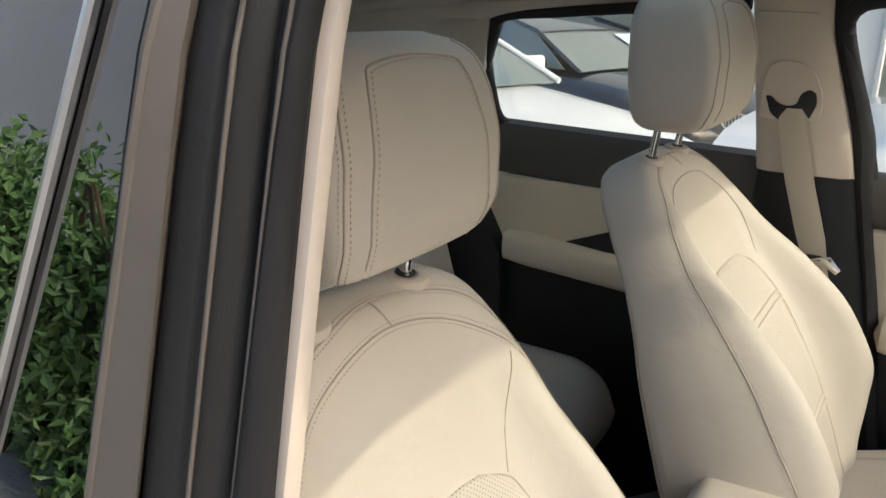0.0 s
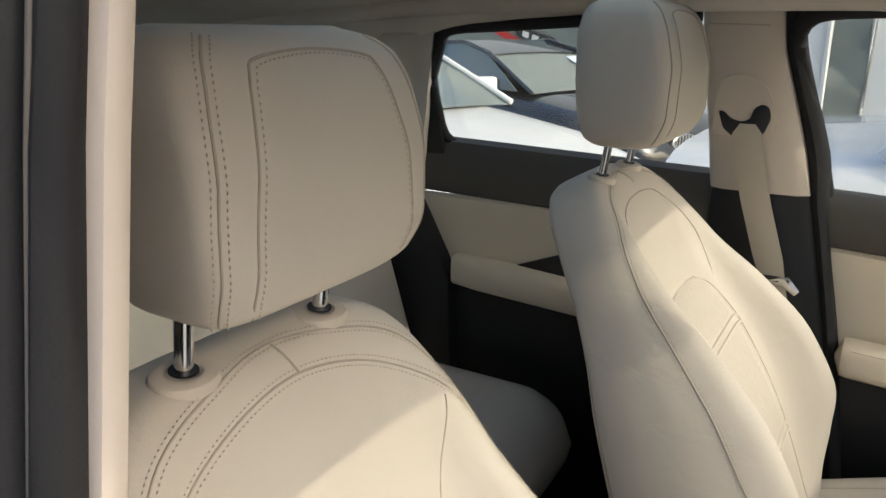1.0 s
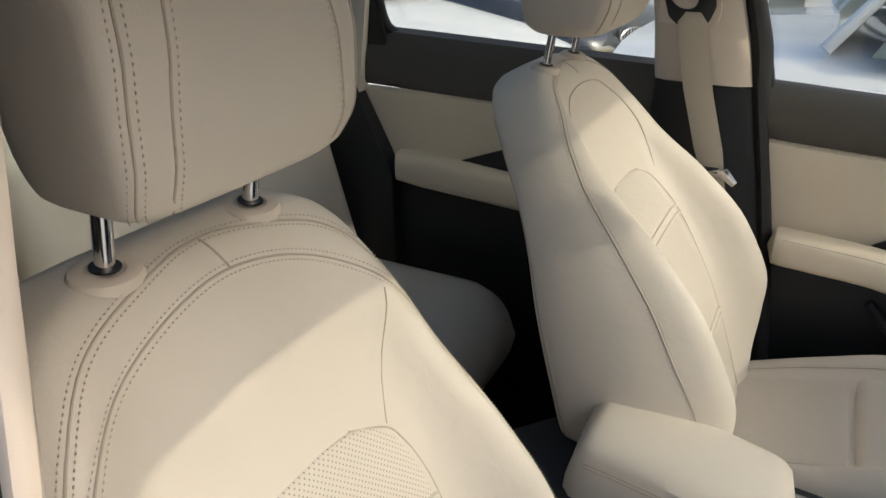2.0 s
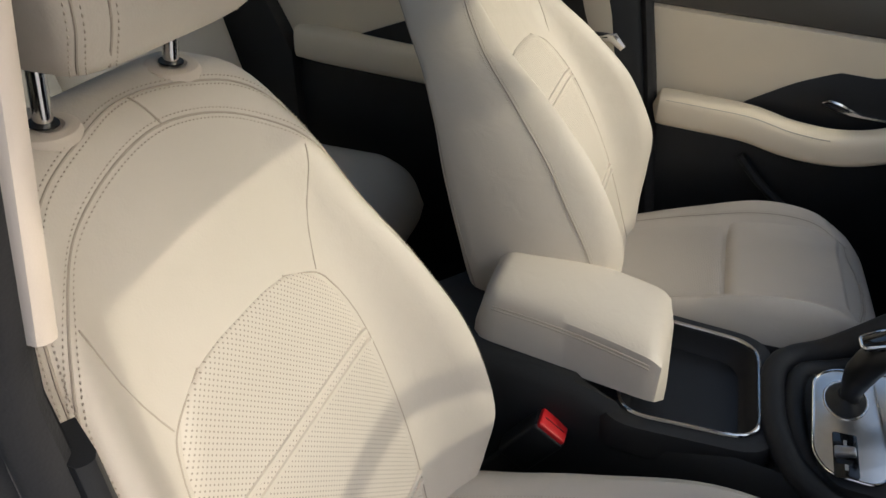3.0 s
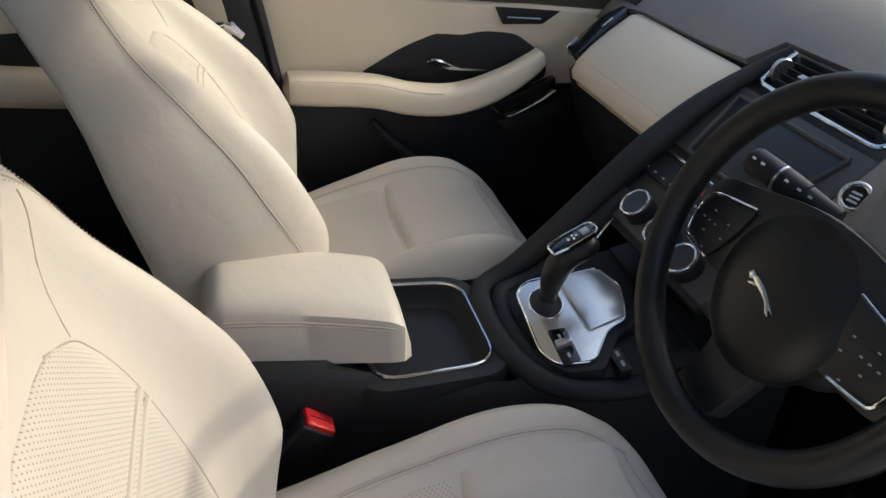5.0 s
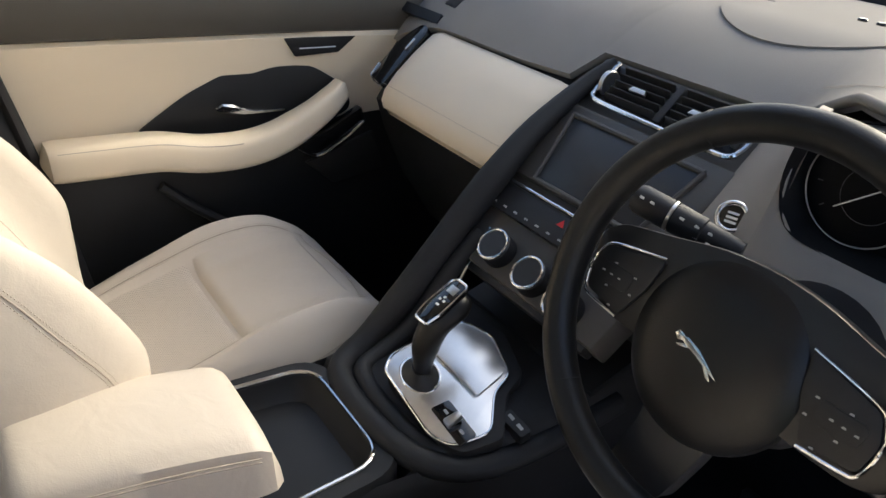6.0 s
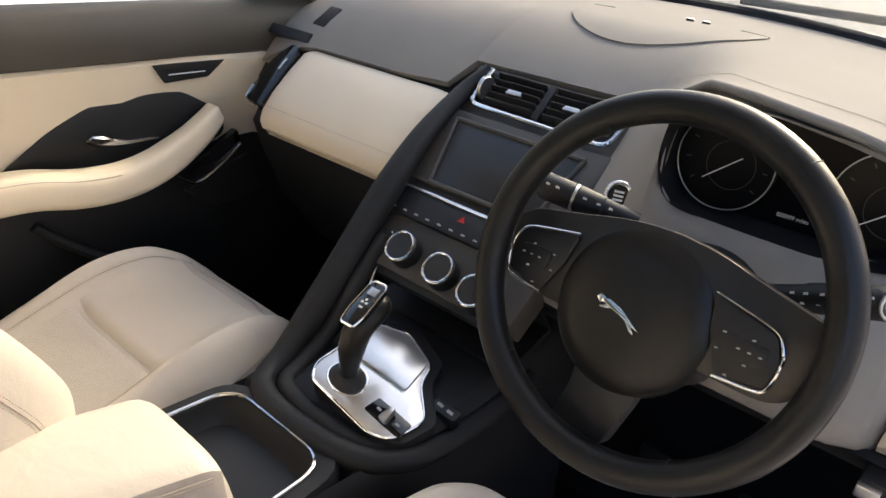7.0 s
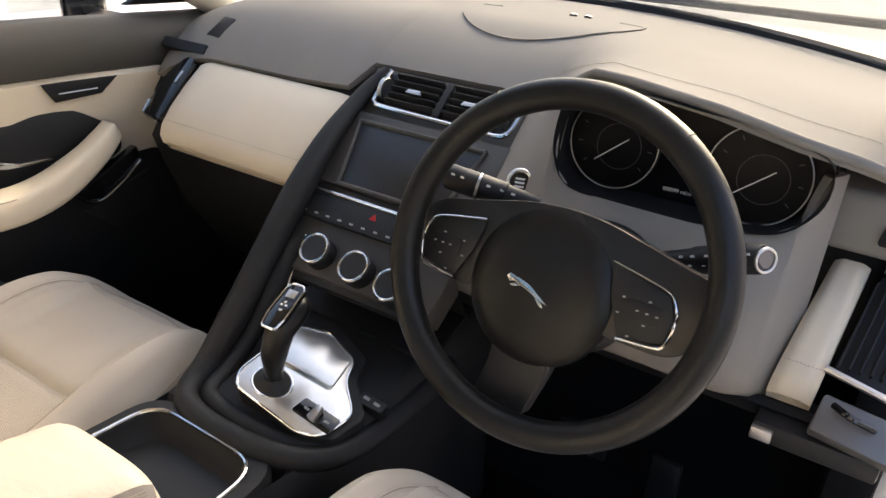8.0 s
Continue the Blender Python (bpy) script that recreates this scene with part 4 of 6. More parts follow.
part("instrument_panel", prism([(0.445 + (x - 0.445) * 0.985, 0.971, 1.125 + (z - 1.125) * 0.96) for x, z in OPEN], (0, 0.012, 0)), "dial", dash, "black instrument panel")
for cx, cz, r, side in ((0.336, 1.123, 0.0575, 0), (0.511, 1.123, 0.058, 1)):
    gm = facing((cx, 0.960, cz), (1, 0, 0), (0, 0.10, 1))
    g = part("gauge", disc(gm @ pose(0, 0, -0.012), r, 0.008, 48), "dial", dash, "round black gauge with chrome ring")
    part("chrome_ring", torus(gm @ pose(0, 0, 0.002), r, 0.0009, 64, 8), "satin", g)
    part("inner_ring", torus(gm @ pose(0.006, -0.004, -0.003), r * 0.5, 0.0004, 48, 6), "dim_mark", g)
    part("needle", tube([gm @ Vector((-0.022, -0.026, 0.0)), gm @ Vector((0.018, 0.008, 0.0))], 0.0008, 6), "white", g, "thin white needle")
    for k in range(9):
        a = radians(220 - 32 * k)
        part("mark", rbox(-0.0028, 0.0028, -0.0007, 0.0007, 0, 0.0004, 0, 1, gm @ pose(r * 0.8 * math.cos(a), r * 0.8 * math.sin(a), -0.0035) @ pose(0, 0, 0, 0, 0, math.degrees(a))), "dim_mark", g)


def words(name, text, size, m, material, parent):
    """Flat lettering in the built-in font, as a mesh."""
    cu = bpy.data.curves.new(name, "FONT")
    cu.body, cu.size, cu.align_x, cu.align_y, cu.extrude = text, size, "CENTER", "CENTER", 0.0001
    tmp = bpy.data.objects.new(name, cu)
    scene.collection.objects.link(tmp)
    me = bpy.data.meshes.new_from_object(tmp.evaluated_get(bpy.context.evaluated_depsgraph_get()))
    bpy.data.objects.remove(tmp)
    me.transform(m)
    me.materials.append(M[material])
    ob = new(name, me)
    ob.parent = parent
    return ob


om = facing((0.424, 0.962, 1.080), (1, 0, 0.02), (0, 0.2, 1))
words("mileage", "038599 miles", 0.0066, om, "white", dash)
# start button
sb0 = facing((0.222, 0.938, 1.046), (1, 0.30, 0), (-0.05, 0.58, 0.80))
stb = part("start_button", disc(sb0 @ pose(0, 0, -0.014), 0.0165, 0.018, 32, 0.003), "gloss", dash, "round start button with chrome ring")
part("ring", torus(sb0 @ pose(0, 0, 0.003), 0.0165, 0.0034, 40, 10), "chrome", stb)
for y in (0.0042, -0.0012, -0.0066):
    part("mark", plate(sb0 @ pose(0, y, 0.0042), [(-0.0065, -0.0014), (0.0065, -0.0014), (0.0065, 0.0014), (-0.0065, 0.0014)], 0.0003), "white", stb)

# driver end of the dash: cream strip, vent, headlamp switch, flap
rb = cream_panel(lambda t, v: (0.612 + 0.039 * t) + (v + 0.0375) * (0.135 - 0.055 * t), 8, "end_panel", "narrow cream leather end panel", 0.058)
stitches([GP @ Vector((0.592 + 0.044 * t, -0.190, 0.0085)) for t in np.linspace(0, 1, 10)], [GP.to_3x3() @ Vector((0, 0, 1))] * 10, "stitching", rb, material="seam")
ev = part("end_vent", plate(GP @ pose(0.674, -0.118, -0.03), [(-0.028, -0.062), (0.042, -0.075), (0.046, 0.058), (-0.010, 0.066)], 0.024, 0.002), "black_hard", dash, "black end vent with chrome frame")
part("vent_frame", tube([GP @ Vector((0.674 + x, -0.118 + y, 0.002)) for x, y in ((-0.010, 0.070), (0.05, 0.060))], 0.004, 8), "satin", ev)
part("vent_frame", tube([GP @ Vector((0.674 + x, -0.118 + y, 0.002)) for x, y in ((-0.036, -0.066), (0.05, -0.082))], 0.0045, 8), "satin", ev)
for k in range(6):
    part("slat", plate(GP @ pose(0.662 + 0.011 * k, -0.121, -0.006), [(-0.014, -0.056), (-0.011, -0.056), (0.001, 0.056), (-0.002, 0.056)], 0.010, 0.001), "black_soft", ev)
part("vane_slider", plate(GP @ pose(0.702, -0.113, 0.003), [(-0.004, -0.015), (0.003, -0.015), (0.006, 0.015), (-0.001, 0.015)], 0.006, 0.001), "satin", ev)
part("end_cap", rbox(0.590, 0.72, 1.005, 1.20, 1.040, 1.118, 0.012, 3), "fascia", dash, "dark end cap of the dashboard")
part("light_switch", plate(facing((0.668, 1.0025, 1.075), (1, 0, 0), (0, 0.1, 1)), [(-0.022, -0.014), (0.026, -0.014), (0.026, 0.016), (-0.016, 0.016)], 0.005, 0.002, 0.006), "black_soft", dash, "dark oval switch housing")
rel = part("bonnet_release", plate(GP @ pose(0.680, -0.235, -0.035), [(-0.040, -0.020), (0.050, -0.030), (0.050, 0.018), (-0.034, 0.026)], 0.03, 0.004), "trim_grey", dash, "silver-grey lower trim with curved lever")
part("lever", tube(spline([GP @ Vector((0.657, -0.221, 0.0)), GP @ Vector((0.677, -0.231, 0.008)), GP @ Vector((0.702, -0.233, 0.0))], 12), 0.004, 8), "gloss", rel)
uc = part("under_cover", rbox(0.585, 0.72, 0.875, 0.955, 0.835, 0.862, 0.004), "black_hard", dash, "black cover under the dashboard")
for x in (0.597,):
    part("clip", rbox(x - 0.012, x + 0.012, 0.866, 0.878, 0.842, 0.858, 0.002), "satin", uc)

# ---- steering wheel ----
wheel = thing("steering_wheel", "worn black leather steering wheel with silver leaping emblem", "steering wheel")
WM = facing((0.3695, 0.717, 1.061), (1, -0.03, 0), (0, math.sin(radians(21.6)), math.cos(radians(21.6)))) @ Matrix.Diagonal((1.02, 1.02, 1.02, 1))
part("rim", torus(WM, 0.1720, 0.0160, 96, 18, 1.08), "wheel_leather", wheel, "worn black leather rim")
for a in (57, 123, 227, 302):
    part("rim_seam", torus(WM @ pose(0.1720 * math.cos(radians(a)), 0.1720 * math.sin(radians(a)), 0) @ pose(0, 0, 0, 90, 0, a), 0.0162, 0.0007, 28, 6), "black_hard", wheel)
HUB = WM @ pose(-0.012, -0.029, -0.022) @ Matrix.Diagonal((1.07, 1.07, 1, 1))
hub_rings = []
for r, h in ((0.062, -0.05), (0.074, -0.03), (0.0780, -0.014), (0.0765, -0.005), (0.070, 0.001), (0.05, 0.0055), (0.025, 0.0072), (0.004, 0.0076)):
    hub_rings.append([HUB @ Vector((r * 1.0 * math.cos(a), r * 1.02 * math.sin(a), h)) for a in (2 * math.pi * q / 48 for q in range(48))])
hub = part("hub", loft(hub_rings), "wheel_leather", wheel, "round black airbag cover")
# leaping emblem as plain silver shapes
em = HUB @ pose(-0.006, -0.003, 0.0076) @ pose(0, 0, 0, 0, 0, -14)
for poly in ([(-0.022, 0.001), (-0.014, 0.0055), (0.000, 0.0050), (0.014, 0.0010), (0.026, -0.0030), (0.014, -0.0030), (0.000, -0.0012), (-0.012, -0.0010)], [(-0.026, 0.0000), (-0.024, 0.0045), (-0.018, 0.0050), (-0.016, 0.0005), (-0.020, -0.0030)], [(-0.014, -0.001), (-0.008, -0.001), (-0.016, -0.0060), (-0.020, -0.0062)], [(0.008, -0.0015), (0.016, -0.002), (0.023, -0.0075), (0.018, -0.0078)]):
    part("emblem", plate(em, poly, 0.002, 0.0006), "chrome", hub, "small silver emblem")
for k in (-1, 1):
    arm = part("spoke", plate(WM @ pose(0, 0, -0.042 - 0.0006 * (k > 0)), [(k * 0.172, 0.016), (k * 0.152, 0.032), (k * 0.100, 0.043), (k * 0.045, 0.057), (k * -0.020, 0.061), (k * -0.020, -0.045), (k * 0.080, -0.054), (k * 0.136, -0.053), (k * 0.166, -0.024)], 0.016, 0.0065, 0.024), "wing", wheel, "dark satin horizontal spoke")
    cx = -0.0155
    P = [(cx + k * 0.146, -0.014), (cx + k * 0.136, 0.008), (cx + k * 0.074, 0.022), (cx + k * 0.080, -0.010), (cx + k * 0.097, -0.047), (cx + k * 0.142, -0.040)]
    padp = part("button_pad", plate(WM @ pose(0, 0, -0.0265), P, 0.005, 0.001, 0.006), "black_hard", arm, "black button pad in a chrome outline")
    part("outline", tube([WM @ Vector((p[0], p[1], -0.0215)) for p in [Vector(q) for q in spline([(a, b, 0) for a, b in ((cx + k * 0.074, 0.0235), (cx + k * 0.130, 0.012), (cx + k * 0.142, 0.002), (cx + k * 0.1475, -0.014), (cx + k * 0.1435, -0.040), (cx + k * 0.134, -0.0455), (cx + k * 0.097, -0.049))], 40)]], 0.0016, 8), "chrome", padp)
    for x, y in ((0.126, 0.0), (0.116, 0.016), (0.106, 0.0), (0.116, -0.016), (0.116, 0.0), (0.090, 0.012), (0.088, -0.010), (0.104, -0.036)):
        part("symbol", plate(WM @ pose(cx + k * (x + 0.004), y * 0.75 - 0.016, -0.0196), [(-0.0019, -0.0009), (0.0019, -0.0006), (0.0014, 0.0011), (-0.0013, 0.0008)], 0.0004), "grey_mark", padp)
    part("pad_button", plate(WM @ pose(cx + k * 0.116, -0.016, -0.0216), [(-0.018, -0.010), (0.018, -0.010), (0.020, 0.010), (-0.020, 0.010)], 0.0012, 0.0004, 0.006), "black_hard", padp)
part("lower_spoke", plate(WM @ pose(-0.012, 0, -0.050), [(-0.038, -0.085), (0.038, -0.085), (0.032, -0.118), (0.018, -0.170), (-0.044, -0.172), (-0.034, -0.118)], 0.024, 0.006, 0.01), "black_hard", wheel, "dark lower spoke")
# column shroud and stalks
column = thing("steering_column", "black steering column shroud with control stalks", "steering column")
cr = []
for y, r in ((0.735, 0.050), (0.76, 0.062), (0.80, 0.066), (0.88, 0.066), (0.93, 0.06)):
    cr.append([(0.372 + r * 1.15 * math.cos(a), y, 0.990 + r * 0.85 * math.sin(a)) for a in (2 * math.pi * q / 28 for q in range(28))])
part("shroud", loft(cr), "black_hard", column, "black plastic shroud")
for k, a, b in ((-1, (0.300, 0.835, 1.068), (0.190, 0.800, 1.090)), (1, (0.452, 0.850, 1.038), (0.558, 0.805, 1.095))):
    p = [Vector(a).lerp(Vector(b), t) for t in (0, 0.35, 0.36, 0.62, 0.63, 0.66, 0.67, 0.95, 1.0)]
    st = part("stalk", tube(p, [0.0115, 0.0135, 0.0150, 0.0160, 0.0140, 0.0140, 0.0160, 0.0160, 0.0130], 18), "black_hard", column, "black control stalk with white symbols")
    part("stalk_band", tube([Vector(a).lerp(Vector(b), 0.632), Vector(a).lerp(Vector(b), 0.660)], 0.0163, 18), "satin", st)
    if k > 0:
        part("stalk_end", disc(facing(Vector(a).lerp(Vector(b), 0.975), (0.62, 0.78, 0), (-0.2, 0.16, 0.96)), 0.0105, 0.006, 24, 0.002), "trim_grey", st, "silver-ringed end button")
        part("end_ring", torus(facing(Vector(a).lerp(Vector(b), 0.985) + Vector((0.003, -0.003, 0)), (0.62, 0.78, 0), (-0.2, 0.16, 0.96)), 0.0118, 0.0018, 28, 8), "satin", st)
    d = (Vector(b) - Vector(a)).normalized()
    for t in (0.22, 0.34, 0.48, 0.76, 0.86):
        for q in (-0.006, 0.005):
            c = Vector(a).lerp(Vector(b), t)
            m = facing(c + Vector((0, -0.0152, 0.006)) + Vector((0, 0, q)), d, (0, 0.3, 1))
            part("symbol", plate(m, [(-0.0024, -0.0012), (0.0024, -0.0012), (0.0020, 0.0014), (-0.0022, 0.0010)], 0.0012), "white", st)

# ---- doors, pillars, roof and floor of the car ----


def side_sheet(profile, ys, bend=lambda y: (0, 0)):
    """A panel along the car's side from a profile of (x, z)."""
    return [[(x + bend(y)[0], y, z + bend(y)[1]) for y in ys] for x, z in profile]


fdoor = thing("door_1", "closed front passenger door with cream leather, armrest and black handle bowl", "car door", "left doors", "structure")
FYS = list(np.linspace(0.290, 1.22, 30))
dip = lambda y: (0.02 * max(0, y - 0.9) / 0.3, -0.048 * (y - 0.335))
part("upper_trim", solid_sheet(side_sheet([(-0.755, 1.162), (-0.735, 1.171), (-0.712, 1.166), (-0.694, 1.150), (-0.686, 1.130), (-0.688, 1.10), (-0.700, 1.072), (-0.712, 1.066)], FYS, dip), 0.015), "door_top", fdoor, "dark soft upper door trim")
part("cream_panel", solid_sheet(side_sheet([(-0.712, 1.068), (-0.704, 1.060), (-0.708, 1.02), (-0.716, 0.97), (-0.722, 0.92), (-0.724, 0.86), (-0.722, 0.80)], FYS, lambda y: (0.03 * max(0, y - 0.85) / 0.3, -0.048 * (y - 0.335))), 0.015), "leather_door", fdoor, "cream leather middle panel")
part("lower_trim", solid_sheet(side_sheet([(-0.705, 0.86), (-0.690, 0.80), (-0.690, 0.72), (-0.700, 0.60), (-0.715, 0.42), (-0.715, 0.29)], FYS), 0.02), "black_hard", fdoor, "black lower door trim")
arm = spline([(-0.682, 0.352, 0.872), (-0.670, 0.44, 0.872), (-0.662, 0.54, 0.868), (-0.656, 0.62, 0.852), (-0.652, 0.70, 0.848), (-0.652, 0.77, 0.860), (-0.656, 0.84, 0.888), (-0.664, 0.895, 0.918), (-0.684, 0.935, 0.938)], 46)
rings = []
for i, p in enumerate(arm):
    t = i / 45
    d = (arm[min(45, i + 1)] - arm[max(0, i - 1)]).normalized()
    hz = 0.034 - 0.004 * t if t < 0.75 else 0.031 - 0.010 * (t - 0.75) * 4
    hx = 0.036 - 0.012 * min(1, max(0, (t - 0.5) * 3))
    e = (1 - max(0, 1 - min(t, 1 - t) * 30) ** 2) ** 0.5
    up = Vector((1, 0, 0)).cross(d)
    up = -up if up.z < 0 else up
    rings.append([p + Vector((1, 0, 0)) * (hx * e * math.copysign(abs(math.cos(a)) ** 0.55, math.cos(a))) + up * (hz * e * math.copysign(abs(math.sin(a)) ** 0.6, math.sin(a))) for a in (2 * math.pi * q / 24 for q in range(24))])
armrest = part("armrest", loft(rings), "leather_door", fdoor, "cream leather armrest curving up into a pull")
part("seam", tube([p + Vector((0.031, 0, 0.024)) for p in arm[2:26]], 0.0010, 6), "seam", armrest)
BOWL = rounded([(0.515, 0.884), (0.615, 0.945), (0.70, 0.982), (0.80, 0.988), (0.868, 0.978), (0.94, 0.930), (0.955, 0.880), (0.88, 0.845), (0.70, 0.83), (0.56, 0.86)], 0.03, 4)
bowl = part("handle_bowl", prism([(-0.7125 + 0.02 * max(0, y - 0.85) / 0.1, y, z) for y, z in BOWL], (-0.006, 0, 0), 0.001), "black_hard", fdoor, "black handle bowl")
part("door_handle", loft([[(-0.700 + w * 0.35, y, z + h) for w, h in ((-0.004, s), (0.006, s * 0.6), (0.006, -s * 0.6), (-0.004, -s))] for y, z, s in ((0.668, 0.915, 0.002), (0.680, 0.915, 0.009), (0.700, 0.910, 0.010), (0.722, 0.903, 0.007), (0.745, 0.899, 0.0035), (0.800, 0.896, 0.0025), (0.806, 0.896, 0.001))]), "chrome", bowl, "chrome door release handle")
part("lock_pin", disc(facing((-0.7115, 0.872, 0.952), (0, 1, 0), (0, 0, 1)) @ pose(0, 0, 0), 0.004, 0.003, 12), "satin", bowl)
pull = part("pull_cup", prism([(-0.672, 0.80, 0.832), (-0.672, 0.85, 0.800), (-0.672, 0.965, 0.862), (-0.672, 0.955, 0.895), (-0.672, 0.88, 0.86)], (0.022, 0, 0), 0.004), "gloss", fdoor, "gloss black pull cup with chrome edge")
part("chrome_edge", tube(spline([(-0.648, 0.808, 0.830), (-0.647, 0.850, 0.806), (-0.647, 0.91, 0.832), (-0.648, 0.958, 0.864)], 24), 0.003, 8), "chrome", pull)
part("pocket", prism([(-0.692, 0.84, 0.780), (-0.692, 0.905, 0.720), (-0.692, 1.03, 0.735), (-0.692, 1.00, 0.825)], (0.012, 0, 0), 0.004), "black_hard", fdoor, "black door pocket")
part("pocket", tube(spline([(-0.684, 0.545, 0.790), (-0.676, 0.60, 0.735), (-0.676, 0.70, 0.66), (-0.678, 0.82, 0.61)], 20), 0.010, 8), "black_soft", fdoor, "black pocket edge")
tw = part("tweeter", prism([(-0.7085, 0.812, 1.035), (-0.700, 0.965, 1.030), (-0.702, 0.925, 1.000), (-0.7085, 0.835, 0.998)], (0.008, 0, 0), 0.002), "black_soft", fdoor, "black angled switch panel")
part("chrome_line", tube([(-0.699, 0.842, 1.014), (-0.694, 0.918, 1.012)], 0.0012, 6), "satin", tw)
# window frame, glass, quarter panel and mirror of the front door
part("window_seal", tube(spline([(-0.718, 0.300, 1.14), (-0.714, 0.290, 1.185), (-0.700, 0.258, 1.30), (-0.685, 0.222, 1.42), (-0.672, 0.226, 1.462), (-0.655, 0.270, 1.482), (-0.635, 0.42, 1.484), (-0.610, 0.62, 1.478), (-0.60, 0.75, 1.435), (-0.63, 0.95, 1.32), (-0.67, 1.13, 1.19)], 60), 0.016, 10), "rubber", fdoor, "black rubber window seal")
BAND = ((1.494, 0.186, 0.238), (1.458, 0.190, 0.227), (1.42, 0.199, 0.234), (1.35, 0.222, 0.256), (1.293, 0.240, 0.277), (1.216, 0.260, 0.299), (1.163, 0.268, 0.304), (1.082, 0.290, 0.316), (0.969, 0.314, 0.339), (0.80, 0.340, 0.372), (0.60, 0.365, 0.402), (0.40, 0.385, 0.430))
part("pillar_seal", loft([[(-0.72, a, z), (-0.686, a, z), (-0.675, a + 0.2 * (b - a), z), (-0.670, a + 0.5 * (b - a), z), (-0.675, a + 0.8 * (b - a), z), (-0.688, b, z), (-0.72, b, z)] for z, a, b in ((q, *curve(q, [r[0] for r in BAND[::-1]], [r[1] for r in BAND[::-1]], [r[2] for r in BAND[::-1]])) for q in np.linspace(1.494, 0.40, 48))]), "rubber", fdoor, "wide black rubber band behind the window")
part("quarter_panel", prism([(-0.722, 1.02, 1.152), (-0.718, 1.22, 1.142), (-0.69, 1.14, 1.21)], (-0.02, 0, 0), 0.004), "black_hard", fdoor, "black mirror corner panel")
part("glass", prism([(-0.742, 0.30, 1.17), (-0.742, 1.18, 1.15), (-0.66, 0.76, 1.45), (-0.655, 0.60, 1.485), (-0.655, 0.23, 1.480)], (-0.004, 0, 0.0)), "glass", fdoor, "clear side window")
mirror = thing("door_mirror", "dark door mirror outside the passenger window", "door mirror")
mh = rbox(-1.10, -0.86, 0.985, 1.09, 1.072, 1.215, 0.035, 4)
part("housing", mh, "dark_paint", mirror, "dark mirror housing")
part("mirror_glass", rbox(-1.085, -0.875, 0.979, 0.986, 1.086, 1.200, 0.002, 1), "chrome", mirror, "mirror glass")
part("arm", rbox(-0.88, -0.74, 1.02, 1.09, 1.085, 1.12, 0.012, 2), "black_hard", mirror)

rdoor = thing("door_2", "closed rear passenger door with cream panel and dark sill", "car door", "left doors", "structure")
RYS = list(np.linspace(-0.60, 0.14, 22))
part("upper_trim", solid_sheet(side_sheet([(-0.750, 1.195), (-0.728, 1.206), (-0.705, 1.198), (-0.690, 1.17), (-0.684, 1.13), (-0.690, 1.085), (-0.702, 1.076)], RYS, lambda y: (0.0, -0.03 * (y + 0.4))), 0.015), "door_top", rdoor, "dark soft upper door trim")
part("cream_panel", solid_sheet(side_sheet([(-0.702, 1.078), (-0.694, 1.070), (-0.700, 1.0), (-0.705, 0.93), (-0.70, 0.88)], RYS), 0.015), "leather_door", rdoor, "cream leather middle panel")
part("lower_trim", solid_sheet(side_sheet([(-0.700, 0.90), (-0.690, 0.80), (-0.695, 0.6), (-0.71, 0.42), (-0.71, 0.29)], RYS), 0.02), "black_hard", rdoor, "black lower door trim")
part("armrest", loft([[(-0.683 + hx * math.copysign(abs(math.cos(a)) ** 0.6, math.cos(a)), y, zc + hz * math.copysign(abs(math.sin(a)) ** 0.6, math.sin(a))) for a in (2 * math.pi * q / 20 for q in range(20))] for y, zc, hx, hz in ((-0.470, 0.905, 0.006, 0.02), (-0.462, 0.902, 0.026, 0.036), (-0.40, 0.900, 0.032, 0.040), (-0.20, 0.888, 0.034, 0.038), (0.08, 0.872, 0.034, 0.036))]), "leather_door", rdoor, "cream leather armrest")
part("handle_bowl", prism([(-0.6925, y, z) for y, z in ((-0.315, 0.930), (-0.20, 0.975), (-0.02, 0.99), (0.06, 0.97), (0.06, 0.90), (-0.20, 0.908))], (-0.006, 0, 0), 0.001), "black_hard", rdoor, "black handle bowl")
part("window_seal", tube(spline([(-0.722, 0.07, 1.178), (-0.722, -0.20, 1.186), (-0.722, -0.46, 1.194), (-0.706, -0.506, 1.212), (-0.692, -0.524, 1.29), (-0.685, -0.532, 1.345), (-0.676, -0.508, 1.41), (-0.666, -0.478, 1.448), (-0.655, -0.33, 1.458), (-0.650, -0.10, 1.470), (-0.648, 0.06, 1.476)], 60), [0.0025] * 21 + [0.007] * 3 + [0.012] * 36, 10), "rubber", rdoor, "black rubber window seal")
part("glass", prism([(-0.740, 0.10, 1.18), (-0.740, -0.53, 1.19), (-0.715, -0.560, 1.33), (-0.668, -0.50, 1.46), (-0.650, 0.07, 1.49)], (-0.004, 0, 0)), "glass", rdoor, "clear rear side window")
part("corner_seal", prism([(-0.690, -0.545, 1.165), (-0.690, -0.500, 1.170), (-0.686, -0.516, 1.28), (-0.680, -0.524, 1.345), (-0.670, -0.492, 1.430), (-0.664, -0.470, 1.462), (-0.666, -0.505, 1.462), (-0.673, -0.548, 1.380), (-0.680, -0.580, 1.300), (-0.685, -0.600, 1.245)], (-0.02, 0, 0), 0.003), "black_hard", rdoor, "black rear window corner")

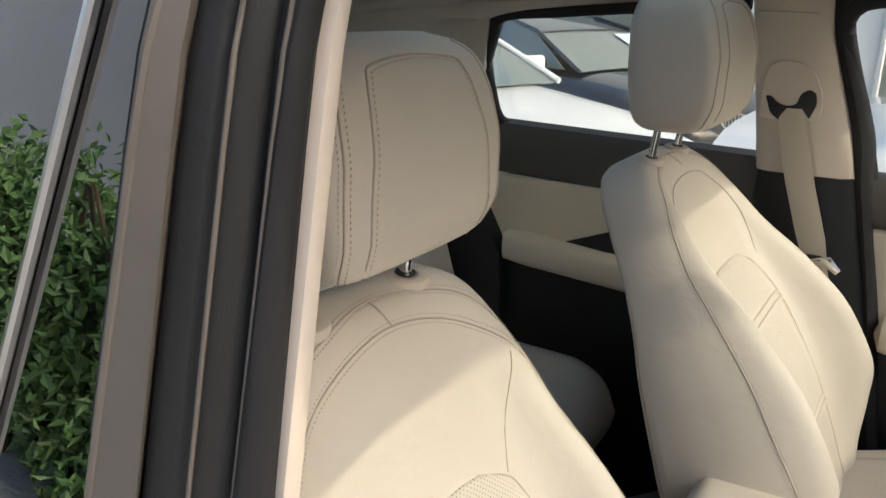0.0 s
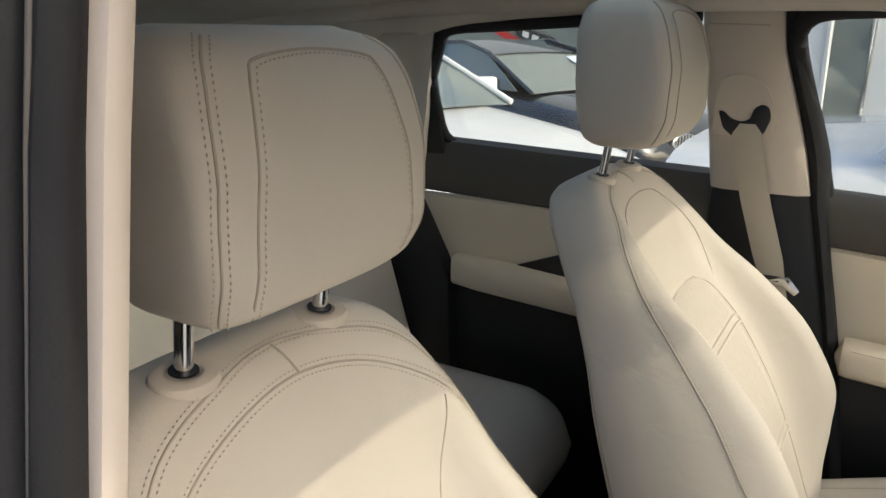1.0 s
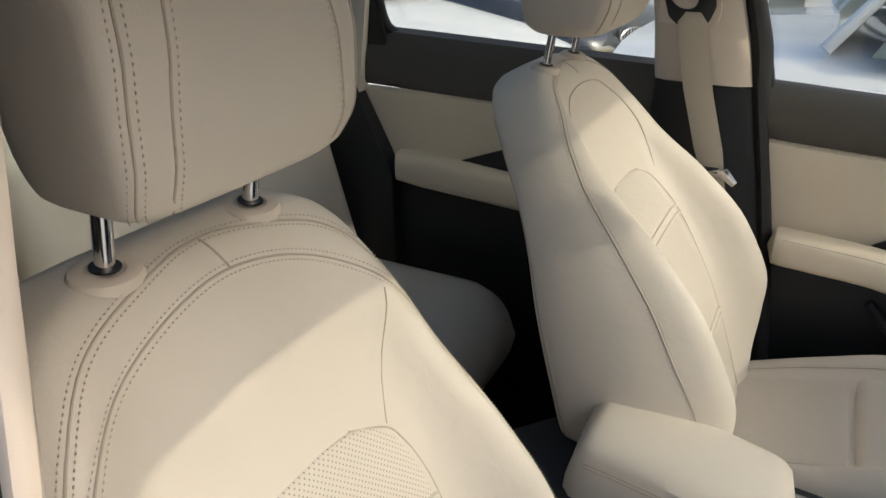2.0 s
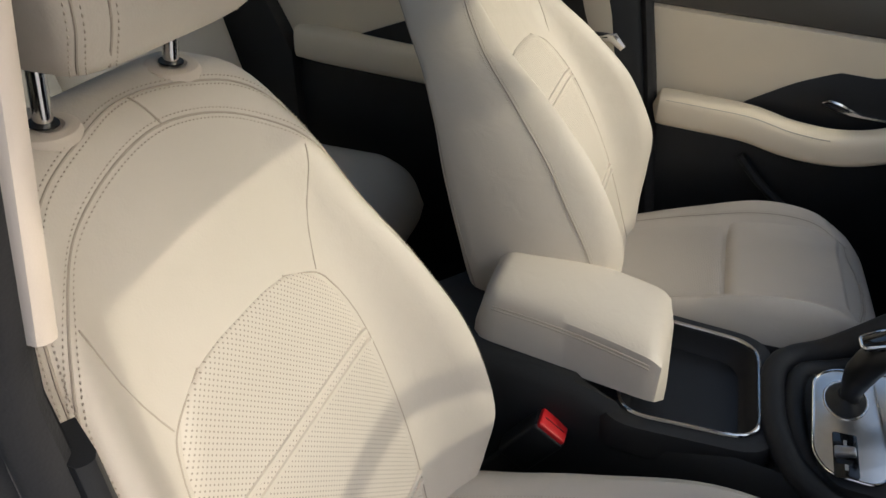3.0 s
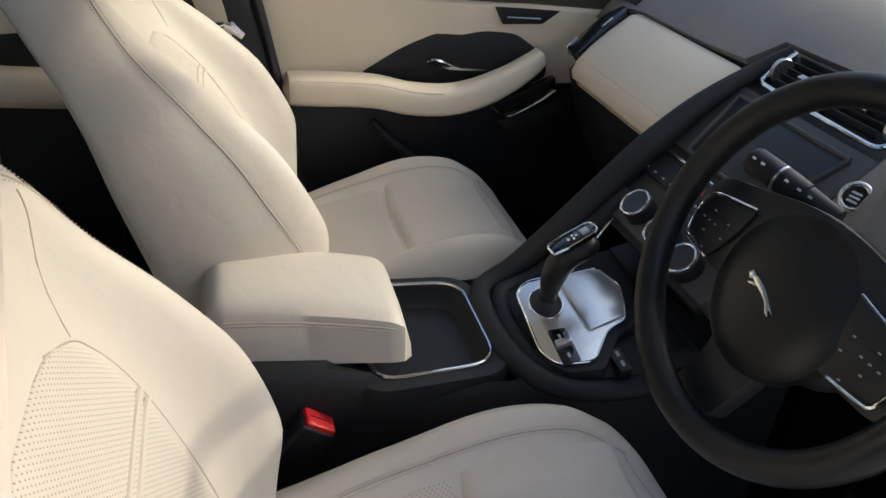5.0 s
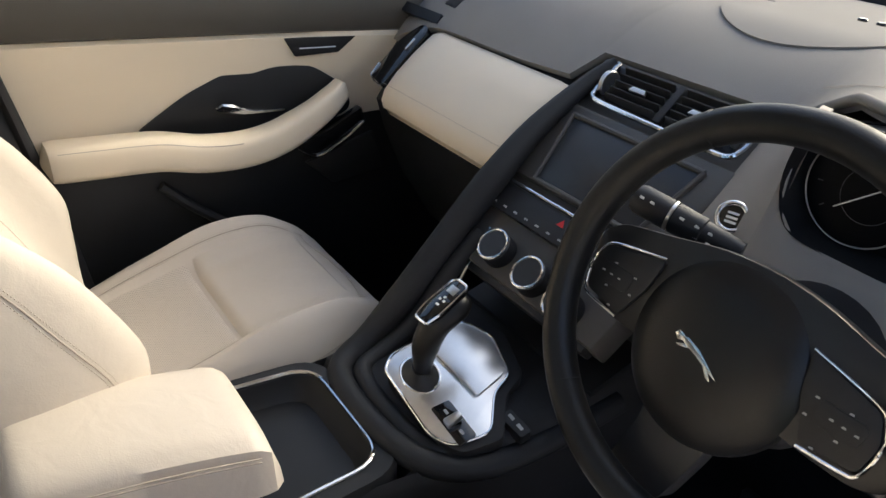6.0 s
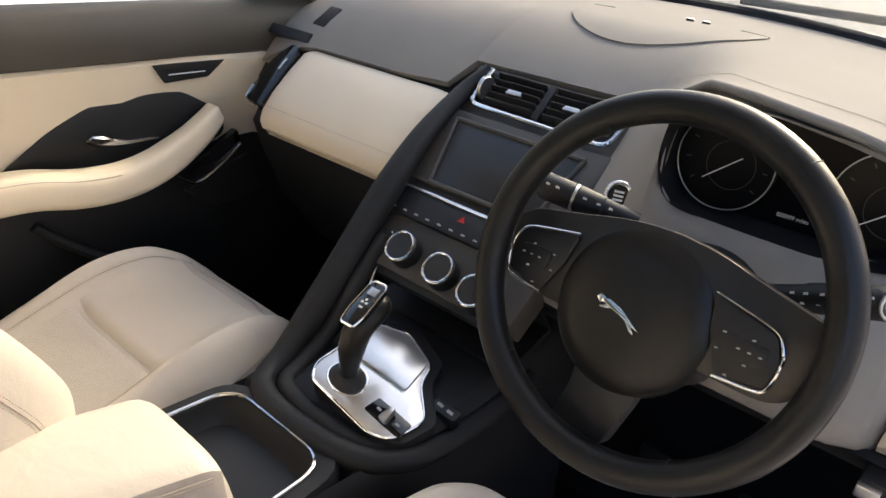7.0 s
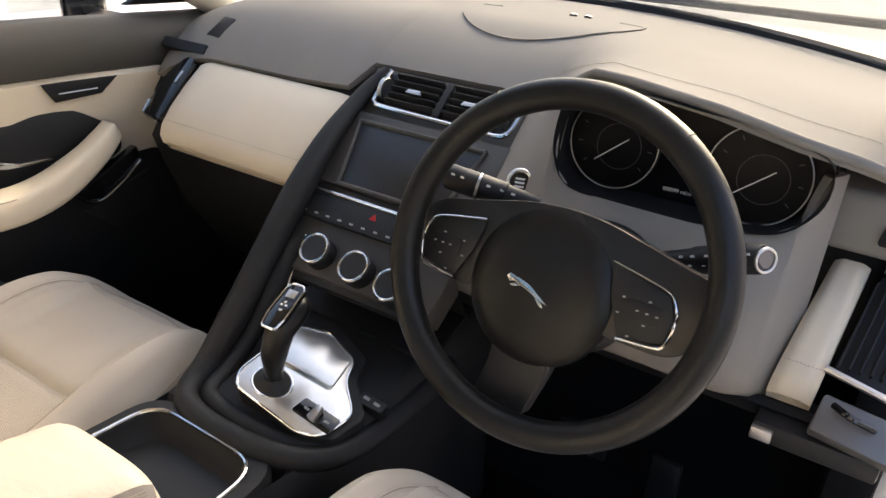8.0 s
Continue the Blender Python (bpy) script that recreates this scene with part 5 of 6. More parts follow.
pillar = thing("pillar_trim_left", "cream upper and black lower pillar trim with belt guide", "pillar trim", "", "structure")
part("upper_cover", loft([[(-0.705, y0 - 0.01, z), (-0.668, y0, z), (-0.655, y0 + 0.02, z), (-0.652 + dx, (y0 + y1) / 2, z), (-0.655, y1 - 0.02, z), (-0.668, y1, z), (-0.705, y1 + 0.01, z)] for z, y0, y1, dx in ((1.166, 0.104, 0.274, 0.0), (1.25, 0.094, 0.254, 0.004), (1.34, 0.080, 0.226, 0.004), (1.42, 0.068, 0.201, 0.0), (1.50, 0.058, 0.192, 0.0))]), "trim_cream", pillar, "cream plastic upper pillar cover")
part("lower_cover", loft([[(-0.72, y0 - 0.01, z), (-0.678, y0, z), (-0.664, y0 + 0.02, z), (-0.664, y1 - 0.02, z), (-0.678, y1, z), (-0.72, y1 + 0.01, z)] for z, y0, y1 in ((0.40, -0.02, 0.36), (0.70, 0.03, 0.345), (0.90, 0.085, 0.335), (1.05, 0.100, 0.300), (1.163, 0.104, 0.277))]), "black_hard", pillar, "black plastic lower pillar cover")
slide = [(0.098, 1.268), (0.099, 1.330), (0.106, 1.366), (0.132, 1.376), (0.160, 1.373), (0.188, 1.352), (0.203, 1.318), (0.206, 1.285), (0.200, 1.268)]
part("belt_slide", prism([(-0.6445, y, z) for y, z in rounded(slide, 0.010)], (-0.010, 0, 0), 0.003, 3), "trim_cream", pillar, "cream cover of the belt slide")
guide = [(0.107, 1.311), (0.116, 1.311), (0.130, 1.298), (0.146, 1.293), (0.162, 1.297), (0.168, 1.318), (0.180, 1.326), (0.193, 1.320), (0.197, 1.300), (0.188, 1.274), (0.180, 1.268), (0.136, 1.266), (0.118, 1.280)]
part("belt_guide", prism([(-0.6415, y, z) for y, z in rounded(guide, 0.007)], (-0.008, 0, 0), 0.001), "black_hard", pillar, "black belt guide")
part("joint", tube([(-0.654, 0.074, 1.462), (-0.6525, 0.13, 1.461), (-0.654, 0.176, 1.459)], 0.0012, 6), "seam", pillar)
belt = thing("seat_belt", "cream webbing seat belt with chrome tongue on the pillar", "seat belt")
rows = []
for z, y, x in ((1.290, 0.160, -0.6395), (1.25, 0.163, -0.635), (1.15, 0.190, -0.634), (1.05, 0.222, -0.636), (0.99, 0.240, -0.640), (0.85, 0.278, -0.646), (0.70, 0.318, -0.650), (0.55, 0.350, -0.655)):
    tw_ = 0.026 if z > 1.0 else 0.020
    rows.append([(x - 0.004, y - tw_, z), (x, y, z), (x - 0.004, y + tw_, z)])
part("webbing", solid_sheet(rows, 0.002), "webbing", belt, "cream belt webbing")
part("tongue", prism([(-0.634, 0.215, 1.008), (-0.634, 0.262, 1.022), (-0.626, 0.284, 1.000), (-0.626, 0.276, 0.990), (-0.634, 0.250, 1.004), (-0.634, 0.218, 0.996)], (0.004, 0, 0), 0.001), "chrome", belt, "chrome belt tongue")
part("stopper", rbox(-0.642, -0.630, 0.200, 0.250, 1.006, 1.018, 0.004), "black_hard", belt)

# headliner and roof
roof = thing("ceiling", "pale beige cloth headliner", "ceiling", "", "structure")


def roof_z(x, y):
    return 1.575 - 0.050 * (abs(x) / 0.62) ** 2.5 - 0.05 * max(0, (y - 0.25) / 0.35) ** 2 * 0.6 - 0.07 * max(0, (-0.4 - y) / 0.9) ** 1.5


def x_side(y):
    return 0.635 - 0.03 * max(0, y - 0.2) / 0.4


GLASS_X, GLASS_Y0, GLASS_Y1 = 0.42, -0.80, 0.24      # opening of the fixed glass roof


def roof_grid(u0, u1, y1, y0, nx, ny, lift=0.0, widen=0.0):
    """Points of the roof between two fractions of its half width and two places along the car."""
    return [[(u * (x_side(y) + widen), y, roof_z(u * x_side(y), y) + lift) for u in np.linspace(u0, u1, nx)] for y in np.linspace(y1, y0, ny)]


GU = GLASS_X / 0.635
for name, lift, thick, widen, y1, y0, material, label in (("headliner", 0.0, 0.012, 0.0, 0.66, -1.35, "headliner", "pale beige cloth headliner"), ("roof_skin", 0.05, 0.004, 0.06, 0.70, -1.5, "paint", "grey roof panel")):
    bm_ = bmesh.new()
    for grid in (roof_grid(-1, 1, y1, GLASS_Y1, 25, 8, lift, widen), roof_grid(-1, 1, GLASS_Y0, y0, 25, 8, lift, widen), roof_grid(-1, -GU, GLASS_Y1, GLASS_Y0, 8, 14, lift, widen), roof_grid(GU, 1, GLASS_Y1, GLASS_Y0, 8, 14, lift, widen)):
        solid_sheet(grid, thick, bm_)
    part(name, bm_, material, roof, label)
part("glass_roof", solid_sheet(roof_grid(-GU * 1.04, GU * 1.04, GLASS_Y1 + 0.02, GLASS_Y0 - 0.02, 15, 14, 0.030), 0.005), "roof_glass", roof, "tinted fixed glass roof panel")
rim_ = [(x, y, roof_z(x, y) + 0.020) for x, y in [(-GLASS_X, y) for y in np.linspace(GLASS_Y0, GLASS_Y1, 16)] + [(x, GLASS_Y1) for x in np.linspace(-GLASS_X, GLASS_X, 14)[1:]] + [(GLASS_X, y) for y in np.linspace(GLASS_Y1, GLASS_Y0, 16)[1:]] + [(x, GLASS_Y0) for x in np.linspace(GLASS_X, -GLASS_X, 14)[1:-1]]]
part("opening_trim", tube(rim_, 0.024, 8, ring=True), "headliner", roof, "pale rounded edge of the roof opening")
for k in (-1, 1):
    rail = [(k * (x_side(y) + 0.004), y, roof_z(0.62, y) - (0.020 if k < 0 else -0.012)) for y in np.linspace(0.56, -1.30, 24)]
    part("roof_rail_trim", tube(rail, 0.024, 10), "headliner", roof, "pale roof edge trim")
    if k < 0:
        low = lambda y: table(y, (-1.3, -0.56, -0.47, -0.43, -0.30, -0.10, 0.06, 0.24, 0.42, 0.56), (1.43, 1.435, 1.452, 1.452, 1.464, 1.480, 1.486, 1.484, 1.492, 1.488))[0]
        part("cantrail", solid_sheet([[(x, y, low(y) + (1.512 - low(y)) * s) for y in np.linspace(0.58, -1.30, 40)] for x, s in ((-0.672, 0.0), (-0.655, 0.02), (-0.648, 0.2), (-0.644, 1.0))], 0.01), "headliner", roof, "pale trim above the side windows")
    part("body_rail", tube([(x + k * 0.030, y, z + 0.018) for x, y, z in rail], 0.026, 10), "paint", roof, "grey roof side rail")
part("header_panel", solid_sheet([[(x, y - 0.03 * (x / 0.62) ** 2, z - 0.018 * (abs(x) / 0.62) ** 2.5) for x in np.linspace(-0.66, 0.66, 15)] for y, z in ((0.64, 1.605), (0.70, 1.585), (0.708, 1.560), (0.708, 1.535), (0.690, 1.526))], 0.01), "headliner", roof, "pale windscreen header panel")
part("header", tube([(x, 0.680 - 0.02 * (x / 0.6) ** 2, roof_z(x * 0.65, 0.66) + 0.014) for x in np.linspace(-0.62, 0.62, 16)], 0.026, 10), "headliner", roof, "pale windscreen header")
hook = thing("coat_hook", "pale plastic coat hook at the rear roof edge", "coat hook")
part("hook", loft([[(-0.585 + dx, -0.57 + w * math.cos(a), z + 0.004 * math.sin(a)) for a in (2 * math.pi * q / 12 for q in range(12))] for dx, z, w in ((-0.03, 1.440, 0.050), (0.0, 1.432, 0.042), (0.016, 1.415, 0.024), (0.020, 1.392, 0.014), (0.014, 1.378, 0.008))]), "trim_cream", hook)

# front pillars and windscreen
for k in (-1, 1):
    a = thing("front_pillar", "pale windscreen pillar", "pillar", "front pillars", "structure")
    part("cover", tube(spline([(k * 0.705, 1.26, 1.13), (k * 0.675, 1.10, 1.225), (k * 0.640, 0.87, 1.405), (k * 0.605, 0.70, 1.510), (k * 0.600, 0.62, 1.535)], 24), 0.038, 12), "headliner", a)
wind = thing("windscreen", "clear windscreen above the dashboard", "window", "", "structure")
part("pane", solid_sheet([[(x * (0.70 - 0.10 * s), (1.66 - 0.50 * (0.70 * x) ** 2) * (1 - s) + s * (0.70 - 0.02 * x * x), 1.19 * (1 - s) + s * 1.525 + 0.05 * math.sin(math.pi * s) - 0.03 * x * x) for x in np.linspace(-1, 1, 17)] for s in np.linspace(0, 1, 10)], 0.004), "glass", wind)
rear_view = thing("rear_view_mirror", "black interior mirror hanging under the windscreen header", "mirror")
part("housing", rbox(-0.155, 0.105, 0.640, 0.670, 1.335, 1.415, 0.014, 3), "black_soft", rear_view, "black mirror housing")
part("mirror_glass", rbox(-0.147, 0.097, 0.6365, 0.6405, 1.343, 1.407, 0.001, 1), "chrome", rear_view, "mirror glass")
part("stem", tube([(-0.02, 0.665, 1.40), (-0.02, 0.70, 1.46), (-0.02, 0.722, 1.512)], 0.011, 10), "black_hard", rear_view, "black mirror stem")
bon = thing("bonnet", "pale grey bonnet beyond the windscreen", "bonnet", "", "structure")
part("panel", solid_sheet([[(x, y, 1.135 - 0.10 * (y - 1.70) ** 1.4 - 0.05 * (x / 0.8) ** 4) for x in np.linspace(-0.85, 0.85, 17)] for y in np.linspace(1.70, 2.65, 14)], 0.004), "silver_paint", bon)
part("front_body", rbox(-0.86, 0.86, 1.46, 2.66, 0.30, 1.035, 0.07, 4), "silver_paint", bon, "pale grey front of the car")
wip = thing("wiper", "black windscreen wiper at the foot of the windscreen", "wiper")
part("blade", tube([(0.05, 1.675, 1.205), (0.35, 1.63, 1.215), (0.66, 1.50, 1.235)], 0.008, 8), "rubber", wip)

# floor, sills, rear closing walls
floor = thing("floor", "black carpeted car floor", "floor", "", "structure")
part("carpet", rbox(-0.72, 0.72, -0.80, 1.15, 0.30, 0.345, 0.01), "carpet", floor, "black carpet")
part("toe_board", solid_sheet([[(x, y, z) for x in np.linspace(-0.72, 0.72, 7)] for y, z in ((1.12, 0.34), (1.28, 0.48), (1.36, 0.70), (1.38, 1.05))], -0.02), "carpet", floor, "black carpeted toe board")
part("firewall", rbox(-0.76, 0.76, 1.40, 1.44, 0.30, 1.12, 0.0), "black_hard", floor, "black bulkhead")
part("kick_panel", rbox(-0.76, -0.72, 1.15, 1.42, 0.34, 1.12, 0.0), "black_hard", floor, "black footwell side")
mat_ = thing("floor_mat", "black carpet floor mat in the driver footwell", "floor mat")
part("mat", rbox(0.16, 0.60, 0.72, 1.12, 0.345, 0.353, 0.004), "carpet", mat_)
for i, x in enumerate((0.24, 0.33)):
    part("mat_mark", torus(pose(x, 0.86, 0.3535) @ Matrix.Diagonal((1.6, 0.8, 1, 1)), 0.024, 0.002, 30, 6), "black_soft", mat_)
pedal = thing("pedals", "black brake and accelerator pedals", "pedals")
part("brake", rbox(0.27, 0.36, 1.10, 1.115, 0.50, 0.56, 0.005), "black_hard", pedal)
part("accelerator", rbox(0.44, 0.49, 1.10, 1.115, 0.42, 0.56, 0.005), "black_hard", pedal)
sill = thing("sill", "dark grey door sill under the open driver door", "sill", "", "structure")
part("sill_cover", rbox(0.64, 0.80, 0.18, 1.20, 0.36, 0.44, 0.02, 3), "black_hard", sill)
part("sill_body", rbox(0.72, 0.88, -0.6, 1.35, 0.22, 0.40, 0.03, 3), "paint", sill)
part("cowl_side", rbox(0.68, 0.74, 1.02, 1.38, 0.36, 1.10, 0.01), "carpet", sill, "black footwell side")
back = thing("rear_body", "closed tail of the car behind the rear bench", "car body", "", "structure")
part("tail", prism([(-0.70, -1.35, 0.4), (0.70, -1.35, 0.4), (0.66, -1.40, 1.05), (-0.66, -1.40, 1.05)], (0, -0.04, 0)), "black_hard", back)
part("shelf", rbox(-0.66, 0.66, -1.38, -1.02, 1.02, 1.05, 0.01), "black_soft", back, "black parcel shelf")
part("rear_glass", prism([(-0.62, -1.40, 1.07), (0.62, -1.40, 1.07), (0.56, -1.35, 1.42), (-0.56, -1.35, 1.42)], (0, -0.004, 0)), "rear_tint", back, "tinted rear window")
for k in (-1, 1):
    part("quarter", loft([[(k * 0.672, -0.640, 0.4), (k * 0.665, -1.40, 0.4), (k * 0.66, -1.40, 1.47), (k * 0.664, -0.512, 1.47)], [(k * 0.72, -0.640, 0.4), (k * 0.72, -1.40, 0.4), (k * 0.70, -1.40, 1.50), (k * 0.70, -0.512, 1.50)]]), "headliner", back, "pale rear quarter trim")
    part("quarter_lower", prism([(k * 0.658, y, z) for y, z in ((-1.36, 0.34), (-1.36, 1.135), (-0.59, 1.135), (-0.566, 1.076), (-0.503, 0.945), (-0.47, 0.88), (-0.45, 0.34))], (k * 0.06, 0, 0), 0.004), "black_hard", back, "black lower rear quarter trim")

# driver side pillar with seals, and the rear driver-side door outside
dp = thing("pillar_trim_right", "driver side pillar with cream cover, black seals and grey flange", "pillar trim", "", "structure")
EDGE = {0: (0.646, 0.184, 0.172), 1: (0.6585, 0.183, 0.198), 2: (0.6702, 0.1718, 0.2547), 3: (0.684, 0.1588, 0.2835), 4: (0.69, 0.1363, 0.3322), 5: (0.695, 0.1204, 0.4153)}      # x, y at z 1.38, slope of y


def edge(i, z):
    x, y, slope = EDGE[i]
    low = min(0.055, 0.30 * max(0.0, 1.19 - z)) if i < 4 else 0.0
    p = Vector((x, y + slope * (max(z, 1.0) - 1.38) + low, z))
    bow = 0.010 * max(0, (z - 1.43) / 0.05) ** 2 if i < 2 else 0.006 * max(0, (z - 1.43) / 0.05) ** 2
    return Vector((p.x - bow, p.y - bow * 0.6, z))


ZS = list(np.linspace(1.53, 0.42, 30))


def strip(i, j, z1, z0, bulge, material, name, label, inset=0.0, deep=0.03):
    """A strip of the pillar between two of its edge lines, slightly domed."""
    rings = []
    for z in [z for z in ZS if z0 <= z <= z1]:
        a, b = edge(i, z), edge(j, z)
        d = (b - a)
        n = Vector((d.y, -d.x, 0)).normalized()
        n = n if n.y > 0 else -n
        ring = []
        for k in range(7):
            t = k / 6
            ring.append(a + d * t + n * (bulge * (1 - (2 * t - 1) ** 4) - inset))
        ring += [b - n * deep, a - n * deep]
        rings.append(ring)
    return part(name, loft(rings), material, dp, label)


strip(0, 1, 1.53, 1.19, 0.006, "trim_cream", "upper_cover", "cream plastic pillar cover", 0, 0.012)
strip(0, 1, 1.18, 0.42, 0.006, "black_hard", "lower_cover", "black plastic lower pillar cover", 0, 0.03)
strip(1, 2, 1.53, 0.42, 0.006, "rubber", "door_seal", "black rubber door seal", 0.0, 0.008)
strip(2, 3, 1.53, 0.42, 0.002, "black_soft", "flange", "dark grey pillar flange", 0.006)
strip(3, 4, 1.53, 0.42, 0.004, "rubber", "outer_seal", "black outer seal", 0.004)
for i in (2, 3):
    part("bright_edge", tube([edge(i, z) + Vector((0, 0.002, 0)) for z in ZS], 0.0012, 8), "seal_edge", dp, "thin pale edge")
part("backing", loft([[edge(0, z) + Vector((0.003, -0.012, 0)), edge(0, z) + Vector((0.004, -0.05, 0)), edge(5, z) + Vector((-0.006, -0.02, 0)), edge(5, z) + Vector((-0.012, -0.006, 0)), edge(2, z) + Vector((0, -0.012, 0))] for z in ZS]), "black_hard", dp, "black inner side of the pillar")

rr = thing("door_3", "closed rear driver-side door with dark glass reflecting the hedge", "car door", "", "structure")


def out(z, back):
    p = edge(5, z)
    return Vector((p.x + 0.02 * back, p.y - back, z))


part("frame_edge", loft([[edge(4, z), edge(4, z) + Vector((0.004, 0.004, 0)), edge(5, z) + Vector((0.004, 0.003, 0)), edge(5, z), edge(5, z) + Vector((-0.032, 0, 0))] for z in ZS]), "seal_edge", rr, "grey painted door frame edge")
part("chrome_edge", tube([edge(5, z) + Vector((0.003, 0.0, 0)) for z in ZS], 0.003, 8), "seal_edge", rr, "pale window edge")
part("glass", prism([out(1.50, 0.0) + Vector((-0.030, -0.002, 0)), out(1.50, 0.62) + Vector((-0.030, 0, 0)), out(1.12, 0.66) + Vector((0.012, 0, 0)), out(1.12, 0.0) + Vector((0.012, -0.002, 0))], (-0.005, 0, 0)), "privacy", rr, "dark rear window glass")
part("divider", tube([out(1.50, 0.085) + Vector((-0.026, 0, 0)), out(1.12, 0.115) + Vector((0.016, 0, 0))], 0.004, 8), "satin", rr, "bright window divider")
part("outer_skin", loft([[out(z, 0.01) + Vector((dx, 0, 0)), out(z, 0.85) + Vector((dx, 0, 0)), out(z, 0.85) + Vector((dx - 0.03, 0, 0)), out(z, 0.01) + Vector((dx - 0.03, 0, 0))] for z, dx in ((1.13, 0.0), (1.10, 0.03), (0.95, 0.06), (0.7, 0.07), (0.42, 0.05))]), "paint", rr, "grey door panel")

# ---- outside ----
ground = thing("ground", "grey asphalt of a car yard", "ground", "", "structure")
part("asphalt", rbox(-400, 400, -400, 400, -0.2, 0.0, 0), "asphalt", ground)


def parked_car(name, label, paint, paper=False):
    """A parked car: nose along +y of its own metres, origin on the ground below its middle."""
    c = thing(name, label, "car", "parked cars")
    secs = [(-2.25, 0.45, 0.80, 0.72), (-2.15, 0.32, 0.98, 0.84), (-1.5, 0.28, 1.02, 0.90), (0.6, 0.28, 1.00, 0.91), (0.95, 0.28, 0.97, 0.90), (1.6, 0.28, 0.88, 0.88), (2.05, 0.30, 0.76, 0.82), (2.22, 0.36, 0.66, 0.70), (2.28, 0.42, 0.58, 0.60)]
    rings = []
    for y, zb, zt, w in secs:
        rings.append([(w * math.copysign(abs(math.cos(a)) ** 0.45, math.cos(a)), y, (zb + zt) / 2 + (zt - zb) / 2 * math.copysign(abs(math.sin(a)) ** 0.5, math.sin(a))) for a in (2 * math.pi * q / 28 for q in range(28))])
    part("body", loft(rings), paint, c)
    cab = [(-1.75, 1.00, 0.62), (-1.25, 1.38, 0.60), (-0.7, 1.45, 0.60), (-0.1, 1.44, 0.60), (0.35, 1.32, 0.62), (1.05, 0.97, 0.66)]
    roof_rings = [[(u * w, y, z - 0.02 * u * u) for u in np.linspace(-1, 1, 9)] for y, z, w in cab[1:5]]
    part("roof", solid_sheet(roof_rings, -0.03), paint, c)
    part("windscreen", solid_sheet([[(u * w, y, z - 0.02 * u * u) for u in np.linspace(-1, 1, 9)] for y, z, w in ((0.33, 1.31, 0.62), (0.7, 1.15, 0.70), (1.04, 0.98, 0.74))], -0.006), "car_glass", c, "tinted windscreen")
    part("rear_window", solid_sheet([[(u * w, y, z) for u in np.linspace(-1, 1, 9)] for y, z, w in ((-1.55, 1.00, 0.70), (-1.26, 1.37, 0.60))], -0.006), "car_glass", c)
    for k in (-1, 1):
        part("side_window", prism([(k * 0.78, -1.45, 1.00), (k * 0.80, 0.92, 0.98), (k * 0.64, 0.32, 1.30), (k * 0.61, -0.1, 1.41), (k * 0.61, -1.2, 1.36)], (-k * 0.01, 0, 0)), "car_glass", c)
        part("pillar", tube([(k * 0.745, 1.06, 0.97), (k * 0.63, 0.33, 1.32), (k * 0.61, -0.1, 1.43), (k * 0.61, -1.25, 1.37), (k * 0.70, -1.56, 1.00)], 0.019, 8), paint, c)
        part("mirror", rbox(k * 0.92 - 0.09, k * 0.92 + 0.09, 0.62, 0.74, 0.98, 1.10, 0.03, 3), paint, c)
        part("headlight", loft([[(k * (0.62 + 0.13 * math.cos(a)), 2.02 + dy - 0.10 * math.cos(a), 0.66 + 0.055 * math.sin(a)) for a in (2 * math.pi * q / 16 for q in range(16))] for dy in (0.0, 0.09)]), "lamp_glass", c, "clear headlight")
        for y in (-1.35, 1.38):
            w_ = part("wheel", disc(pose(k * 0.80 - 0.11, y, 0.33, 0, 90, 0), 0.33, 0.22, 36, 0.03), "tyre", c)
            part("rim", disc(pose(k * 0.80 + k * 0.105 - 0.01, y, 0.33, 0, 90, 0), 0.22, 0.02, 24, 0.004), "satin", w_)
    gr = part("grille", rbox(-0.34, 0.34, 2.22, 2.27, 0.55, 0.68, 0.03, 3), "black_hard", c, "black grille in chrome frames")
    for k in (-1, 1):
        part("frame", torus(pose(k * 0.17, 2.275, 0.615, 90) @ Matrix.Diagonal((1.25, 0.55, 1, 1)), 0.12, 0.012, 32, 8), "chrome", gr)
        for q in range(6):
            part("bar", rbox(k * 0.17 - 0.10 + 0.04 * q - 0.004, k * 0.17 - 0.10 + 0.04 * q + 0.004, 2.265, 2.278, 0.56, 0.67, 0.002, 1), "satin", gr)
    np_ = part("number_plate", rbox(-0.26, 0.26, 2.29, 2.30, 0.40, 0.51, 0.004, 1), "white", c, "white plate with dark bars")
    part("band", rbox(0.20, 0.26, 2.2995, 2.303, 0.402, 0.508, 0.0), "blue", np_)
    for q in range(6):
        part("bar", rbox(-0.22 + 0.065 * q, -0.18 + 0.065 * q, 2.2995, 2.303, 0.42, 0.49, 0), "black_hard", np_)
    if paper:
        part("paper", solid_sheet([[(u, y, z) for u in (-0.62, -0.28)] for y, z in ((0.47, 1.272), (0.92, 1.062))], -0.004), "paper", c, "pale paper sheet behind the windscreen")
    return c


M["car_glass"] = mat("car_window_tinted", (0.17, 0.20, 0.185), 0.06, coat=0.6, mottle=0.3, mottle_size=0.6)
M["lamp_glass"] = mat("headlamp_clear", (0.55, 0.57, 0.58), 0.08, 0.6, coat=1.0, mottle=0.3, mottle_size=0.05)
white_car = parked_car("parked_car", "white car parked alongside", "white_paint")
white_car.matrix_basis = pose(-3.01, -2.88, 0, 0, 0, -12) @ Matrix.Diagonal((1, 1, 1.05, 1))
dark_car = parked_car("parked_car", "black car with chrome grille and paper behind its windscreen", "dark_paint", True)
dark_car.matrix_basis = pose(-6.45, -3.08, 0.0, 0, 0, -22) @ Matrix.Diagonal((1, 1, 0.95, 1))
